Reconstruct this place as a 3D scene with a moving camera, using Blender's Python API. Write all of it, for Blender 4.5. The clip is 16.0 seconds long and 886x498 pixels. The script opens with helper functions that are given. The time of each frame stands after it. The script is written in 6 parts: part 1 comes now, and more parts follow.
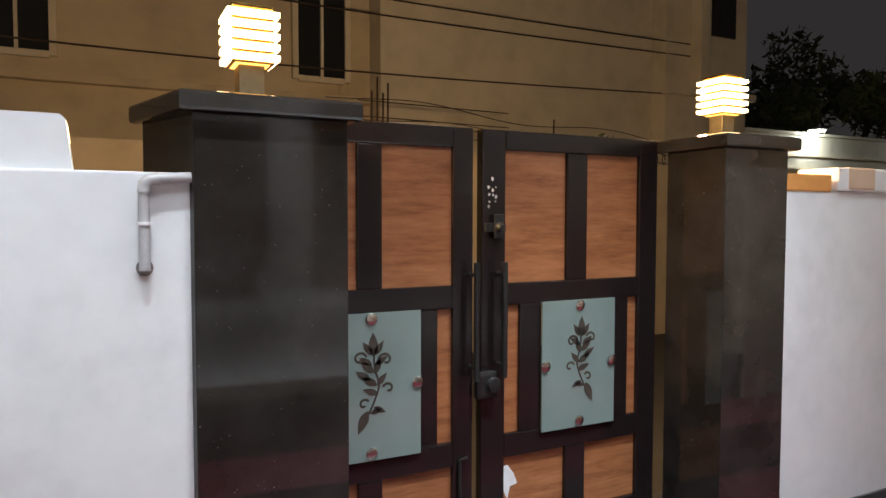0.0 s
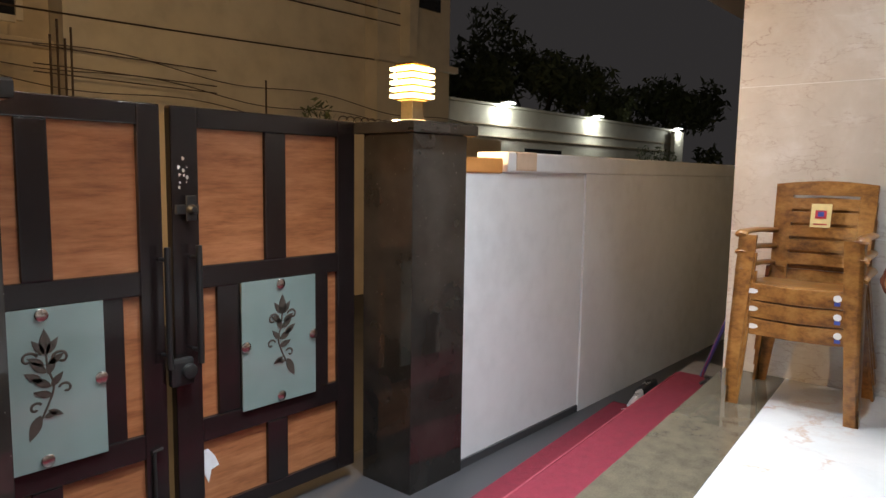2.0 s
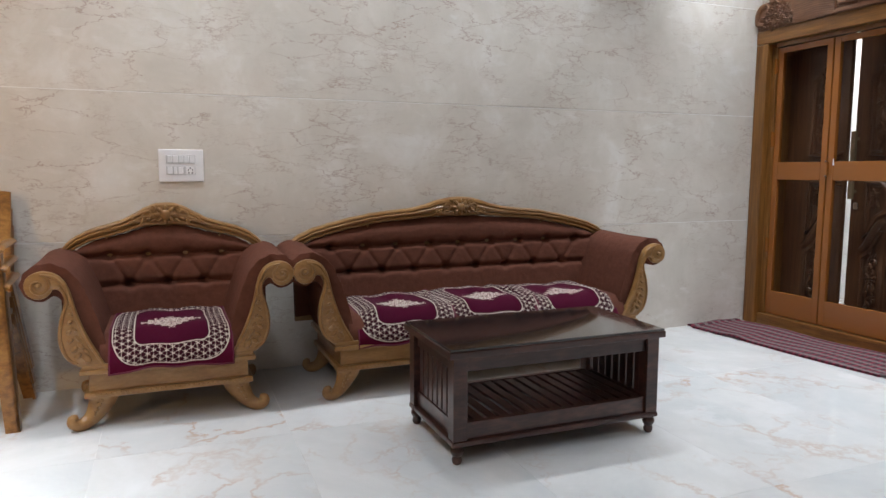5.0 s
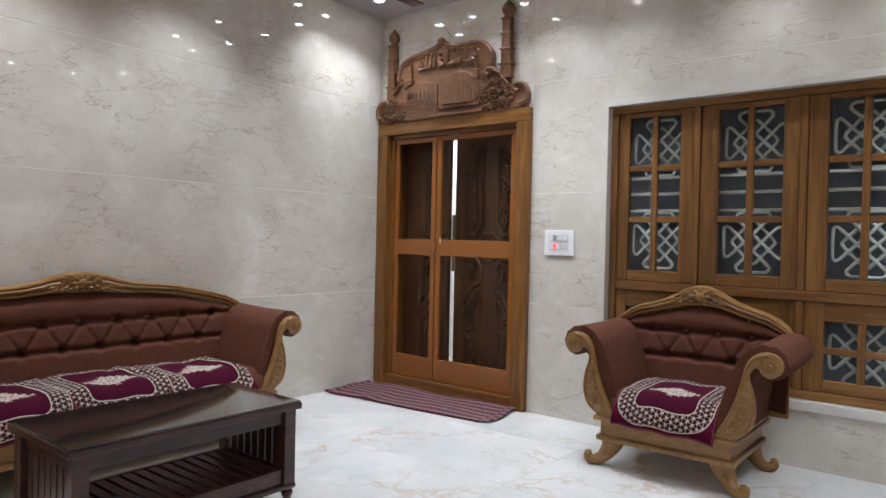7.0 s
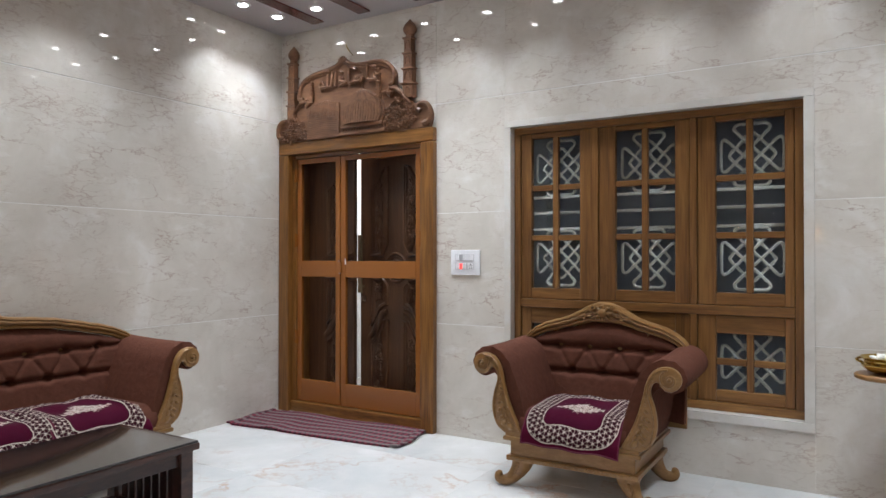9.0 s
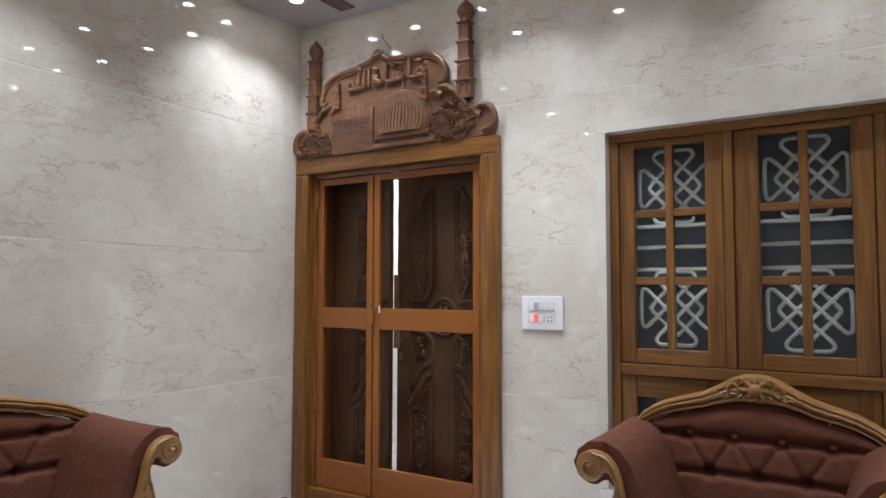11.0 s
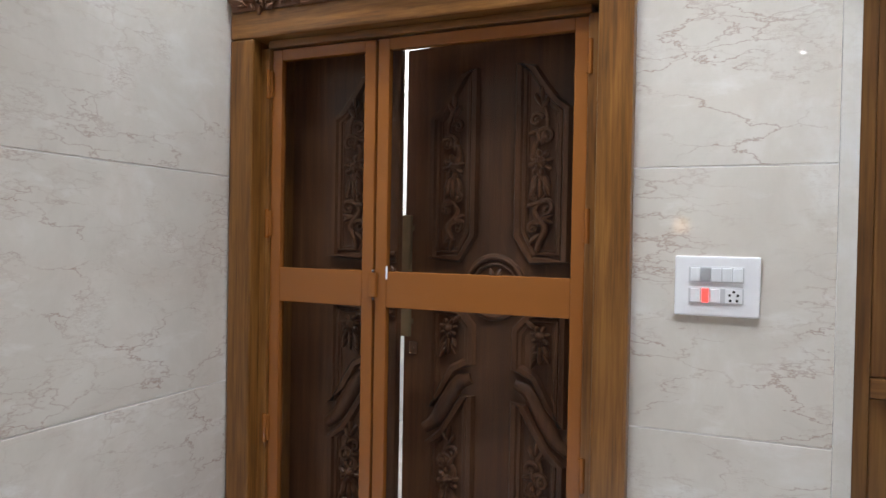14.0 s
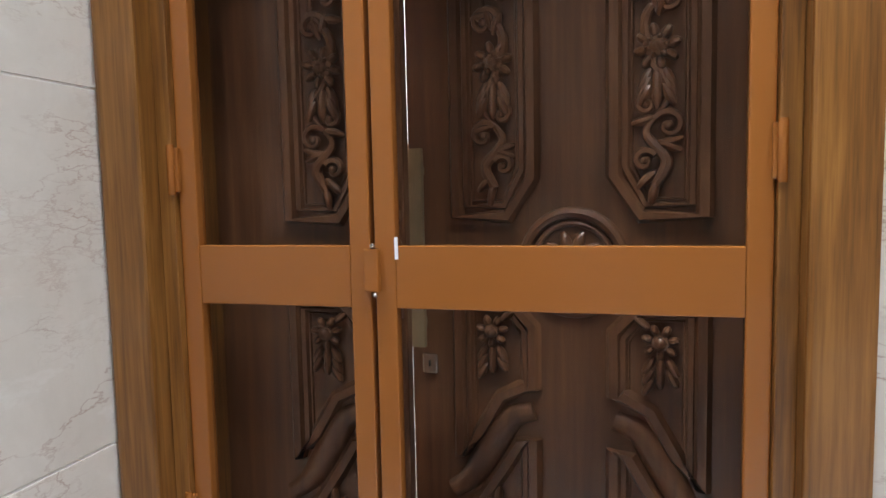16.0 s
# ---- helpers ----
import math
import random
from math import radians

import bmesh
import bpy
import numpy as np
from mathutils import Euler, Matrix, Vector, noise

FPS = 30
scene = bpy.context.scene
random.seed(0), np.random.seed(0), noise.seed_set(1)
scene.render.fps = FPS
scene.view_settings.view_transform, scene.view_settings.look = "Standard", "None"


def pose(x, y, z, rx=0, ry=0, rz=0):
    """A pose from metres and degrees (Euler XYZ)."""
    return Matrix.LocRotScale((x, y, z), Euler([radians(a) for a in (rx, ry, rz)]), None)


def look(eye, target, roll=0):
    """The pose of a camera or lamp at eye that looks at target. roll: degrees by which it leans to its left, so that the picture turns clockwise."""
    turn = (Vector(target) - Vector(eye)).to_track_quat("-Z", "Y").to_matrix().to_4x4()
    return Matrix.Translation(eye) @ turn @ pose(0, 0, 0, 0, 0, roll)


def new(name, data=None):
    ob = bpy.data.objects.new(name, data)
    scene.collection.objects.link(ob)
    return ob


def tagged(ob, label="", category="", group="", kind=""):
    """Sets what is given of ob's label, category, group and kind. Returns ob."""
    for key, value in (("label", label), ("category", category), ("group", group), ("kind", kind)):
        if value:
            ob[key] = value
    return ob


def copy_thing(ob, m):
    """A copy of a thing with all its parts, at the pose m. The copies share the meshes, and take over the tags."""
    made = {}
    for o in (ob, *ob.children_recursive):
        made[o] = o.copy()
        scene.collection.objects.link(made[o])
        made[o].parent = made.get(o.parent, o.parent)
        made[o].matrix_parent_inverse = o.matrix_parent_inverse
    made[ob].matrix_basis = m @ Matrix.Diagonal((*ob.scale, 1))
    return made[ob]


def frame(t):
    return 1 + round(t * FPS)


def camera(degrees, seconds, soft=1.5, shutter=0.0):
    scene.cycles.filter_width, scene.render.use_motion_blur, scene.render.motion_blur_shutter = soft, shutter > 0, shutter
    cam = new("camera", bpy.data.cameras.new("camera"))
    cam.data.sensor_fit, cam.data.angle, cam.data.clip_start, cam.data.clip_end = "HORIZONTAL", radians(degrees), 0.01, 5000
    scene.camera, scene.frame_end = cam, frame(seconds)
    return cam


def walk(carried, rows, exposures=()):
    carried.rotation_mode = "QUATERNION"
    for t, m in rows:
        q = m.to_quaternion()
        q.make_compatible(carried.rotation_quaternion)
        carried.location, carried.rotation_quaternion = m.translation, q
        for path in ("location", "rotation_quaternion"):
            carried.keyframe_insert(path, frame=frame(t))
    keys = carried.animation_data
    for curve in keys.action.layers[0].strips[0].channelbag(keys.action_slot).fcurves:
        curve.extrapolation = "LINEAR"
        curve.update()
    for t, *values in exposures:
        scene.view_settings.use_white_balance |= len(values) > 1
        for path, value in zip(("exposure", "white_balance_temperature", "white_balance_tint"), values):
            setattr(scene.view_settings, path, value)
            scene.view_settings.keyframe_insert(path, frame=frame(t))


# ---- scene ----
cam = camera(65.8, 16.0)
PATH = [
    (0, (1.564, 0.048, 0.971), (2.456, 1.836, 0.878), 0.1),
    (0.5, (1.582, 0.023, 1.018), (2.565, 1.761, 0.902), 0.2),
    (1, (1.591, -0.013, 1.052), (2.697, 1.644, 0.885), 0.4),
    (1.5, (1.602, -0.051, 1.052), (2.896, 1.461, 0.857), 0.4),
    (2, (1.631, -0.069, 1.094), (3.138, 1.228, 0.877), 0.9),
    (2.5, (1.656, -0.099, 1.114), (3.376, 0.906, 0.925), 1.0),
    (3, (1.661, -0.097, 1.123), (3.54, 0.57, 0.963), 1.0),
    (3.5, (1.632, -0.056, 1.14), (3.605, 0.234, 0.981), 0.8),
    (4, (1.632, -0.096, 1.174), (3.621, -0.169, 0.98), 0.3),
    (4.5, (1.596, -0.158, 1.163), (3.542, -0.568, 0.95), 0.0),
    (5, (1.569, -0.227, 1.181), (3.414, -0.964, 0.954), 0.1),
    (5.2, (1.549, -0.248, 1.19), (3.343, -1.102, 0.969), 0.2),
    (7.3, (1.451, -0.178, 1.261), (2.617, -1.803, 1.25), 1.3),
    (7.5, (1.438, -0.181, 1.268), (2.544, -1.847, 1.259), 1.3),
    (8, (1.421, -0.196, 1.27), (2.436, -1.919, 1.261), 1.0),
    (8.5, (1.415, -0.178, 1.285), (2.419, -1.908, 1.289), 0.5),
    (9, (1.493, -0.235, 1.299), (2.532, -1.944, 1.316), -0.0),
    (9.5, (1.653, -0.385, 1.292), (2.724, -2.074, 1.32), -0.4),
    (9.7, (1.752, -0.457, 1.299), (2.835, -2.138, 1.325), -0.7),
    (11.8, (2.787, -1.4, 1.388), (3.825, -3.101, 1.548), 0.7),
    (12, (2.906, -1.439, 1.373), (3.908, -3.165, 1.515), 1.2),
    (12.5, (3.195, -1.606, 1.376), (4.14, -3.363, 1.508), 1.6),
    (13, (3.425, -1.854, 1.399), (4.305, -3.646, 1.508), 1.9),
    (13.5, (3.643, -2.074, 1.38), (4.476, -3.892, 1.419), 1.7),
    (14, (3.839, -2.296, 1.372), (4.621, -4.136, 1.342), 1.0),
    (14.5, (3.978, -2.524, 1.375), (4.725, -4.378, 1.31), 0.3),
    (15, (4.226, -2.719, 1.389), (4.931, -4.588, 1.286), -0.0),
    (15.5, (4.388, -2.928, 1.372), (5.043, -4.813, 1.239), -0.4),
    (16, (4.523, -3.166, 1.364), (5.059, -5.085, 1.191), -1.2),
]
walk(cam, [(t, look(eye, target, roll)) for t, eye, target, roll in PATH],
     [(0.0, 0.05), (3.0, 0.0), (14.2, 0.0), (15.2, 0.18), (16.0, 0.45)])

# ---- world, lamps of the place ----
world = bpy.data.worlds.new("night")
scene.world = world
world.use_nodes = True
wn = world.node_tree
sky = wn.nodes["Background"]
sky.inputs["Color"].default_value = (0.31, 0.285, 0.29, 1)
sky.inputs["Strength"].default_value = 0.085

FLOOR, YARD, CEIL = 0.0, -0.62, 3.15
EX, SY = 5.67, -4.48            # faces of the east and south walls
NORTH = 1.15                    # north edge of the porch floor
WALLEND = 1.235                 # north end of the east wall


# ---- material helpers ----
def mat(name, base=(0.5, 0.5, 0.5), rough=0.5, metal=0.0, coat=0.0):
    m = bpy.data.materials.new(name)
    m.use_nodes = True
    b = m.node_tree.nodes["Principled BSDF"]
    b.inputs["Base Color"].default_value = (*base, 1)
    b.inputs["Roughness"].default_value = rough
    b.inputs["Metallic"].default_value = metal
    b.inputs["Coat Weight"].default_value = coat
    b.inputs["Coat Roughness"].default_value = 0.08
    return m


class Net:
    """Short hand for building node networks."""

    def __init__(self, m):
        self.t = m.node_tree
        self.b = self.t.nodes["Principled BSDF"]

    def n(self, kind, **kw):
        node = self.t.nodes.new("ShaderNode" + kind)
        for k, v in kw.items():
            node.inputs[k.replace("_", " ")].default_value = v
        return node

    def l(self, a, b):
        self.t.links.new(a, b)

    def coords(self, scale=(1, 1, 1), vary=0.0, kind="Object", turn=(0, 0, 0)):
        tc = self.n("TexCoord")
        mp = self.n("Mapping")
        mp.inputs["Scale"].default_value = scale
        mp.inputs["Rotation"].default_value = turn
        self.l(tc.outputs[kind], mp.inputs["Vector"])
        if vary:
            info = self.n("ObjectInfo")
            sc = self.n("VectorMath")
            sc.operation = "MULTIPLY_ADD"
            cmb = self.n("CombineXYZ")
            for k, f in zip("XYZ", (1.0, 0.63, 0.37)):
                mm = self.math("MULTIPLY", info.outputs["Random"], vary * f)
                self.l(mm, cmb.inputs[k])
            sc.inputs[1].default_value = (1, 1, 1)
            self.l(mp.outputs[0], sc.inputs[0])
            self.l(cmb.outputs[0], sc.inputs[2])
            return sc.outputs[0]
        return mp.outputs[0]

    def math(self, op, a, b=0.0, c=0.0, clamp=False):
        m = self.n("Math")
        m.operation = op
        m.use_clamp = clamp
        for i, v in enumerate((a, b, c)):
            if isinstance(v, (int, float)):
                m.inputs[i].default_value = v
            else:
                self.l(v, m.inputs[i])
        return m.outputs[0]

    def noise(self, vec, scale, detail=4.0, rough=0.55, distort=0.0):
        t = self.n("TexNoise", Scale=scale, Detail=detail, Roughness=rough, Distortion=distort)
        self.l(vec, t.inputs["Vector"])
        return t.outputs["Fac"]

    def ramp(self, fac, stops):
        r = self.n("ValToRGB")
        el = r.color_ramp.elements
        while len(el) < len(stops):
            el.new(0.5)
        for e, (p, c) in zip(el, stops):
            e.position = p
            e.color = (*c, 1) if len(c) == 3 else c
        self.l(fac, r.inputs["Fac"])
        return r.outputs["Color"]

    def mix(self, fac, a, b, blend="MIX"):
        m = self.n("Mix")
        m.data_type = "RGBA"
        m.blend_type = blend
        for sock, v in ((m.inputs[0], fac), (m.inputs[6], a), (m.inputs[7], b)):
            if isinstance(v, (int, float)):
                sock.default_value = v
            elif isinstance(v, tuple):
                sock.default_value = (*v, 1)
            else:
                self.l(v, sock)
        return m.outputs[2]

    def color(self, c):
        self.l(c, self.b.inputs["Base Color"])

    def bump(self, h, strength=0.2, dist=0.01):
        b = self.n("Bump", Strength=strength, Distance=dist)
        self.l(h, b.inputs["Height"])
        self.l(b.outputs[0], self.b.inputs["Normal"])


def wood(name, dark, mid, light, grain=(14, 14, 1.2), rough=0.35, coat=0.15, bump=0.06, vary=7.0, soft=0.0):
    m = mat(name, mid, rough, 0, coat)
    w = Net(m)
    v = w.coords(grain, vary)
    big = w.noise(v, 1.0, 3, 0.6, 0.6)
    fine = w.noise(w.coords((grain[0] * 5, grain[1] * 5, grain[2] * 5 if min(grain) == max(grain) else grain[2] * (2 if grain[2] < 4 else 5)), vary), 1.0, 3, 0.7)
    f = w.math("ADD", w.math("MULTIPLY", big, 0.58), w.math("MULTIPLY", fine, 0.42))
    c = w.ramp(f, [(0.34 - soft, dark), (0.50, mid), (0.63 + soft, light)])
    patch = w.noise(w.coords((2, 2, 2), vary), 1.3, 2)
    w.color(w.mix(w.math("MULTIPLY", patch, 0.35), c, dark, "MIX"))
    w.l(w.math("ADD", rough - 0.06, w.math("MULTIPLY", fine, 0.14)), w.b.inputs["Roughness"])
    w.bump(f, bump, 0.004)
    return m


def marble(name, base, cloud, vein, veinlight, scale=1.0, rough=0.07, amount=1.0, cells=3.0, stretch=1.5):
    """Polished stone: soft clouds, a jagged broken net of hair veins in clusters, pale milky flecks."""
    m = mat(name, base, rough)
    w = Net(m)
    v = w.coords((scale, scale, scale), 40.0)
    st = w.n("Mapping")
    st.inputs["Scale"].default_value = (1.0, 1.0, stretch)
    st.inputs["Rotation"].default_value = (0.30, 0.25, 0.15)
    w.l(v, st.inputs["Vector"])

    def warped(size, depth):
        nz = w.n("TexNoise", Scale=size, Detail=6.0, Roughness=0.62)
        w.l(st.outputs[0], nz.inputs["Vector"])
        ma = w.n("VectorMath")
        ma.operation = "MULTIPLY_ADD"
        ma.inputs[1].default_value = (depth, depth, depth)
        w.l(nz.outputs["Color"], ma.inputs[0])
        w.l(st.outputs[0], ma.inputs[2])
        return ma.outputs[0]

    def net(vec, size, sharp, blot, low, gain):
        vo = w.n("TexVoronoi", Scale=size)
        vo.feature = "DISTANCE_TO_EDGE"
        w.l(vec, vo.inputs["Vector"])
        line = w.math("SUBTRACT", 1.0, w.math("MULTIPLY", vo.outputs["Distance"], sharp), clamp=True)
        mask = w.math("MULTIPLY", w.math("SUBTRACT", w.noise(v, blot, 5, 0.6), low), gain, clamp=True)
        return w.math("MULTIPLY", line, mask)

    far = warped(3.5, 0.55)
    fine = warped(9.0, 0.22)
    a = net(far, cells, 48.0, 2.6, 0.46, 7.0)
    b = net(fine, cells * 2.6, 22.0, 2.1, 0.51, 7.0)
    c2 = net(far, cells * 5.5, 13.0, 4.3, 0.55, 7.0)
    vein_f = w.math("MAXIMUM", a, w.math("MAXIMUM", w.math("MULTIPLY", b, 0.85), w.math("MULTIPLY", c2, 0.7)))
    clouds = w.ramp(w.noise(v, 2.4, 8, 0.66, 0.4), [(0.34, cloud), (0.54, base), (0.76, veinlight)])
    blush = w.math("MULTIPLY", w.math("SUBTRACT", w.noise(v, 3.1, 5), 0.56), 3.2, clamp=True)
    c = w.mix(w.math("MULTIPLY", blush, 0.09 * amount), clouds, vein)
    c = w.mix(w.math("MULTIPLY", vein_f, 0.66 * amount), c, vein)
    fleck = w.math("MULTIPLY", w.math("SUBTRACT", w.noise(fine, 4.2, 5), 0.60), 7.0, clamp=True)
    w.color(w.mix(w.math("MULTIPLY", fleck, 0.55), c, veinlight))
    w.l(w.math("ADD", rough, w.math("MULTIPLY", w.noise(v, 9.0, 3), 0.02)), w.b.inputs["Roughness"])
    return m


def plain(name, base, rough=0.5, metal=0.0, coat=0.0, grain=40.0, amount=0.12, bump=0.05, stain=0.0):
    m = mat(name, base, rough, metal, coat)
    w = Net(m)
    v = w.coords((1, 1, 1), 11.0)
    f = w.noise(v, grain, 4)
    big = w.noise(v, max(1.2, grain / 14), 4, 0.6)
    f2 = w.math("ADD", w.math("MULTIPLY", f, 0.4), w.math("MULTIPLY", big, 0.6))
    lo = tuple(x * (1 - amount - stain) for x in base)
    hi = tuple(min(1, x * (1 + amount)) for x in base)
    w.color(w.ramp(f2, [(0.3, lo), (0.5, base), (0.7, hi)]))
    w.l(w.math("ADD", max(0.02, rough - 0.05), w.math("MULTIPLY", f2, 0.1)), w.b.inputs["Roughness"])
    if bump:
        w.bump(f, bump, 0.004)
    return m


def glow(name, colour, strength):
    m = mat(name, colour, 0.5)
    b = m.node_tree.nodes["Principled BSDF"]
    b.inputs["Emission Color"].default_value = (*colour, 1)
    b.inputs["Emission Strength"].default_value = strength
    return m


WALL_MARBLE = marble("beige_marble", (0.65, 0.605, 0.545), (0.585, 0.54, 0.48), (0.25, 0.115, 0.075), (0.76, 0.735, 0.70), 1.0, 0.015, 0.85, 2.4, 2.8)
FLOOR_MARBLE = marble("white_marble", (0.62, 0.62, 0.61), (0.53, 0.545, 0.55), (0.46, 0.25, 0.13), (0.72, 0.72, 0.72), 0.5, 0.05, 0.9, 1.5, 1.0)
JOINT = plain("joint_filler", (0.74, 0.72, 0.69), 0.6, grain=60)
STRIP_GRANITE = plain("olive_granite", (0.10, 0.085, 0.06), 0.08, grain=160, amount=0.35, bump=0.0)
GRANITE = mat("black_granite", (0.012, 0.012, 0.012), 0.09)
w = Net(GRANITE)
v = w.coords((1, 1, 1), 13.0)
spk = w.n("TexVoronoi", Scale=48.0)
w.l(v, spk.inputs["Vector"])
sp = w.math("SUBTRACT", 1.0, w.math("MULTIPLY", spk.outputs["Distance"], 6.5), clamp=True)
sp = w.math("MULTIPLY", sp, w.math("MULTIPLY", w.math("SUBTRACT", w.noise(v, 30, 3), 0.55), 6.0, clamp=True))
cl = w.ramp(w.noise(v, 3.0, 5), [(0.35, (0.016, 0.014, 0.012)), (0.7, (0.034, 0.031, 0.028))])
w.color(w.mix(sp, cl, (0.35, 0.34, 0.32)))
w.l(w.math("ADD", 0.045, w.math("MULTIPLY", w.noise(v, 4, 5), 0.02)), w.b.inputs["Roughness"])
PAINT = plain("white_wall_paint", (0.71, 0.735, 0.75), 0.75, grain=9, amount=0.07, bump=0.12, stain=0.06)
ORANGE = plain("bare_orange_plaster", (0.66, 0.30, 0.08), 0.8, grain=20)
PATCH = plain("beige_primer_patch", (0.60, 0.46, 0.33), 0.8, grain=20)
CEILING = plain("ceiling_paint", (0.42, 0.39, 0.40), 0.35, grain=12, amount=0.05)
CEILWOOD = plain("maroon_ceiling_panel", (0.10, 0.030, 0.026), 0.25, coat=0.3, grain=30)
CONCRETE = plain("grey_concrete", (0.19, 0.18, 0.17), 0.85, grain=14, amount=0.25, bump=0.3, stain=0.1)
SKIRT = plain("dark_grey_skirting", (0.05, 0.05, 0.053), 0.35, grain=60)
CARPET = plain("red_carpet", (0.165, 0.012, 0.027), 0.95, grain=300, amount=0.25, bump=0.5)
TEAK = wood("teak_varnished", (0.080, 0.030, 0.007), (0.200, 0.082, 0.017), (0.285, 0.128, 0.031), (26, 26, 2.0), 0.32)
TEAK_H = wood("teak_varnished_rail", (0.080, 0.030, 0.007), (0.200, 0.082, 0.017), (0.285, 0.128, 0.031), (2.0, 26, 26), 0.32)
WINTEAK = wood("window_teak", (0.10, 0.040, 0.010), (0.21, 0.092, 0.024), (0.30, 0.145, 0.040), (16, 16, 1.3), 0.42, 0.05)
WINTEAK_H = wood("window_teak_rail", (0.10, 0.040, 0.010), (0.21, 0.092, 0.024), (0.30, 0.145, 0.040), (1.3, 16, 16), 0.42, 0.05)
WALNUT = wood("door_walnut", (0.066, 0.026, 0.012), (0.132, 0.056, 0.025), (0.205, 0.094, 0.043), (12, 12, 0.9), 0.32, 0.14, 0.02, 7.0, 0.05)
CARVED = wood("carved_teak", (0.085, 0.035, 0.016), (0.17, 0.074, 0.034), (0.24, 0.11, 0.052), (3, 10, 10), 0.48, 0.05)
SOFAWOOD = wood("sofa_teak", (0.20, 0.098, 0.030), (0.27, 0.138, 0.044), (0.33, 0.18, 0.066), (5, 18, 18), 0.36, 0.12, 0.04)
ROSEWOOD = wood("dark_rosewood", (0.016, 0.006, 0.005), (0.048, 0.018, 0.013), (0.095, 0.036, 0.024), (18, 3, 18), 0.30, 0.25)
BROWNMETAL = plain("brown_powder_coat", (0.26, 0.090, 0.019), 0.22, grain=300, amount=0.015, bump=0.0)
BLACKPAINT = plain("black_gate_paint", (0.014, 0.010, 0.010), 0.22, grain=30, amount=0.15, bump=0.0)
PLYWOOD = wood("orange_wood_laminate", (0.19, 0.068, 0.026), (0.37, 0.145, 0.058), (0.48, 0.21, 0.092), (1.6, 9, 12), 0.30, 0.2)
BRASS = plain("brass", (0.55, 0.38, 0.11), 0.22, 1.0, grain=50, amount=0.2)
STEEL = plain("satin_steel", (0.55, 0.52, 0.48), 0.25, 1.0, grain=50)
WHITEPLASTIC = plain("white_plastic", (0.80, 0.80, 0.82), 0.3, grain=90, amount=0.02, bump=0)
GREYPLASTIC = plain("grey_plastic", (0.36, 0.36, 0.37), 0.35, grain=90, amount=0.05, bump=0)
PALEGREY = plain("pale_grey_plastic", (0.55, 0.55, 0.57), 0.35, grain=90, amount=0.03, bump=0)
BLACK = plain("black_rubber", (0.012, 0.012, 0.012), 0.5, grain=50)
UPHOLSTERY = plain("brown_upholstery", (0.112, 0.042, 0.027), 0.9, grain=420, amount=0.22, bump=0.35)
w = Net(UPHOLSTERY)
w.b.inputs["Specular IOR Level"].default_value = 0.12
v = w.coords((1, 1, 1), 11.0)
creases = w.noise(v, 9.0, 5, 0.6, 1.2)
w.bump(w.math("ADD", w.math("MULTIPLY", creases, 3.0), w.math("MULTIPLY", w.noise(v, 420, 3), 0.35)), 0.40, 0.006)


# ---- mesh helpers ----
def box(bm, x0, x1, y0, y1, z0, z1, bevel=0.0):
    vs = [bm.verts.new((x, y, z)) for z in (z0, z1) for y in (y0, y1) for x in (x0, x1)]
    fs = []
    for q in ((0, 2, 3, 1), (4, 5, 7, 6), (0, 1, 5, 4), (1, 3, 7, 5), (3, 2, 6, 7), (2, 0, 4, 6)):
        fs.append(bm.faces.new([vs[i] for i in q]))
    if bevel:
        es = {e for f in fs for e in f.edges}
        bmesh.ops.bevel(bm, geom=list(es), offset=bevel, segments=2, affect="EDGES", profile=0.6)
    return bm


def cube(x0, x1, y0, y1, z0, z1, bevel=0.0):
    return box(bmesh.new(), x0, x1, y0, y1, z0, z1, bevel)


def prism(bm, pts, d0, d1, axis="y", bevel=0.0):
    """Extrudes a flat outline. axis y: points are (x, z); axis x: (y, z); axis z: (x, y)."""
    def at(p, d):
        return (p[0], d, p[1]) if axis == "y" else (d, p[0], p[1]) if axis == "x" else (p[0], p[1], d)
    a = [bm.verts.new(at(p, d0)) for p in pts]
    b = [bm.verts.new(at(p, d1)) for p in pts]
    n = len(pts)
    f0, f1 = bm.faces.new(a), bm.faces.new(b[::-1])
    sides = [bm.faces.new((a[i], b[i], b[(i + 1) % n], a[(i + 1) % n])) for i in range(n)]
    bmesh.ops.recalc_face_normals(bm, faces=[f0, f1, *sides])
    if bevel:
        es = set(f0.edges) | set(f1.edges)
        bmesh.ops.bevel(bm, geom=list(es), offset=bevel, segments=2, affect="EDGES", profile=0.5)
    return bm


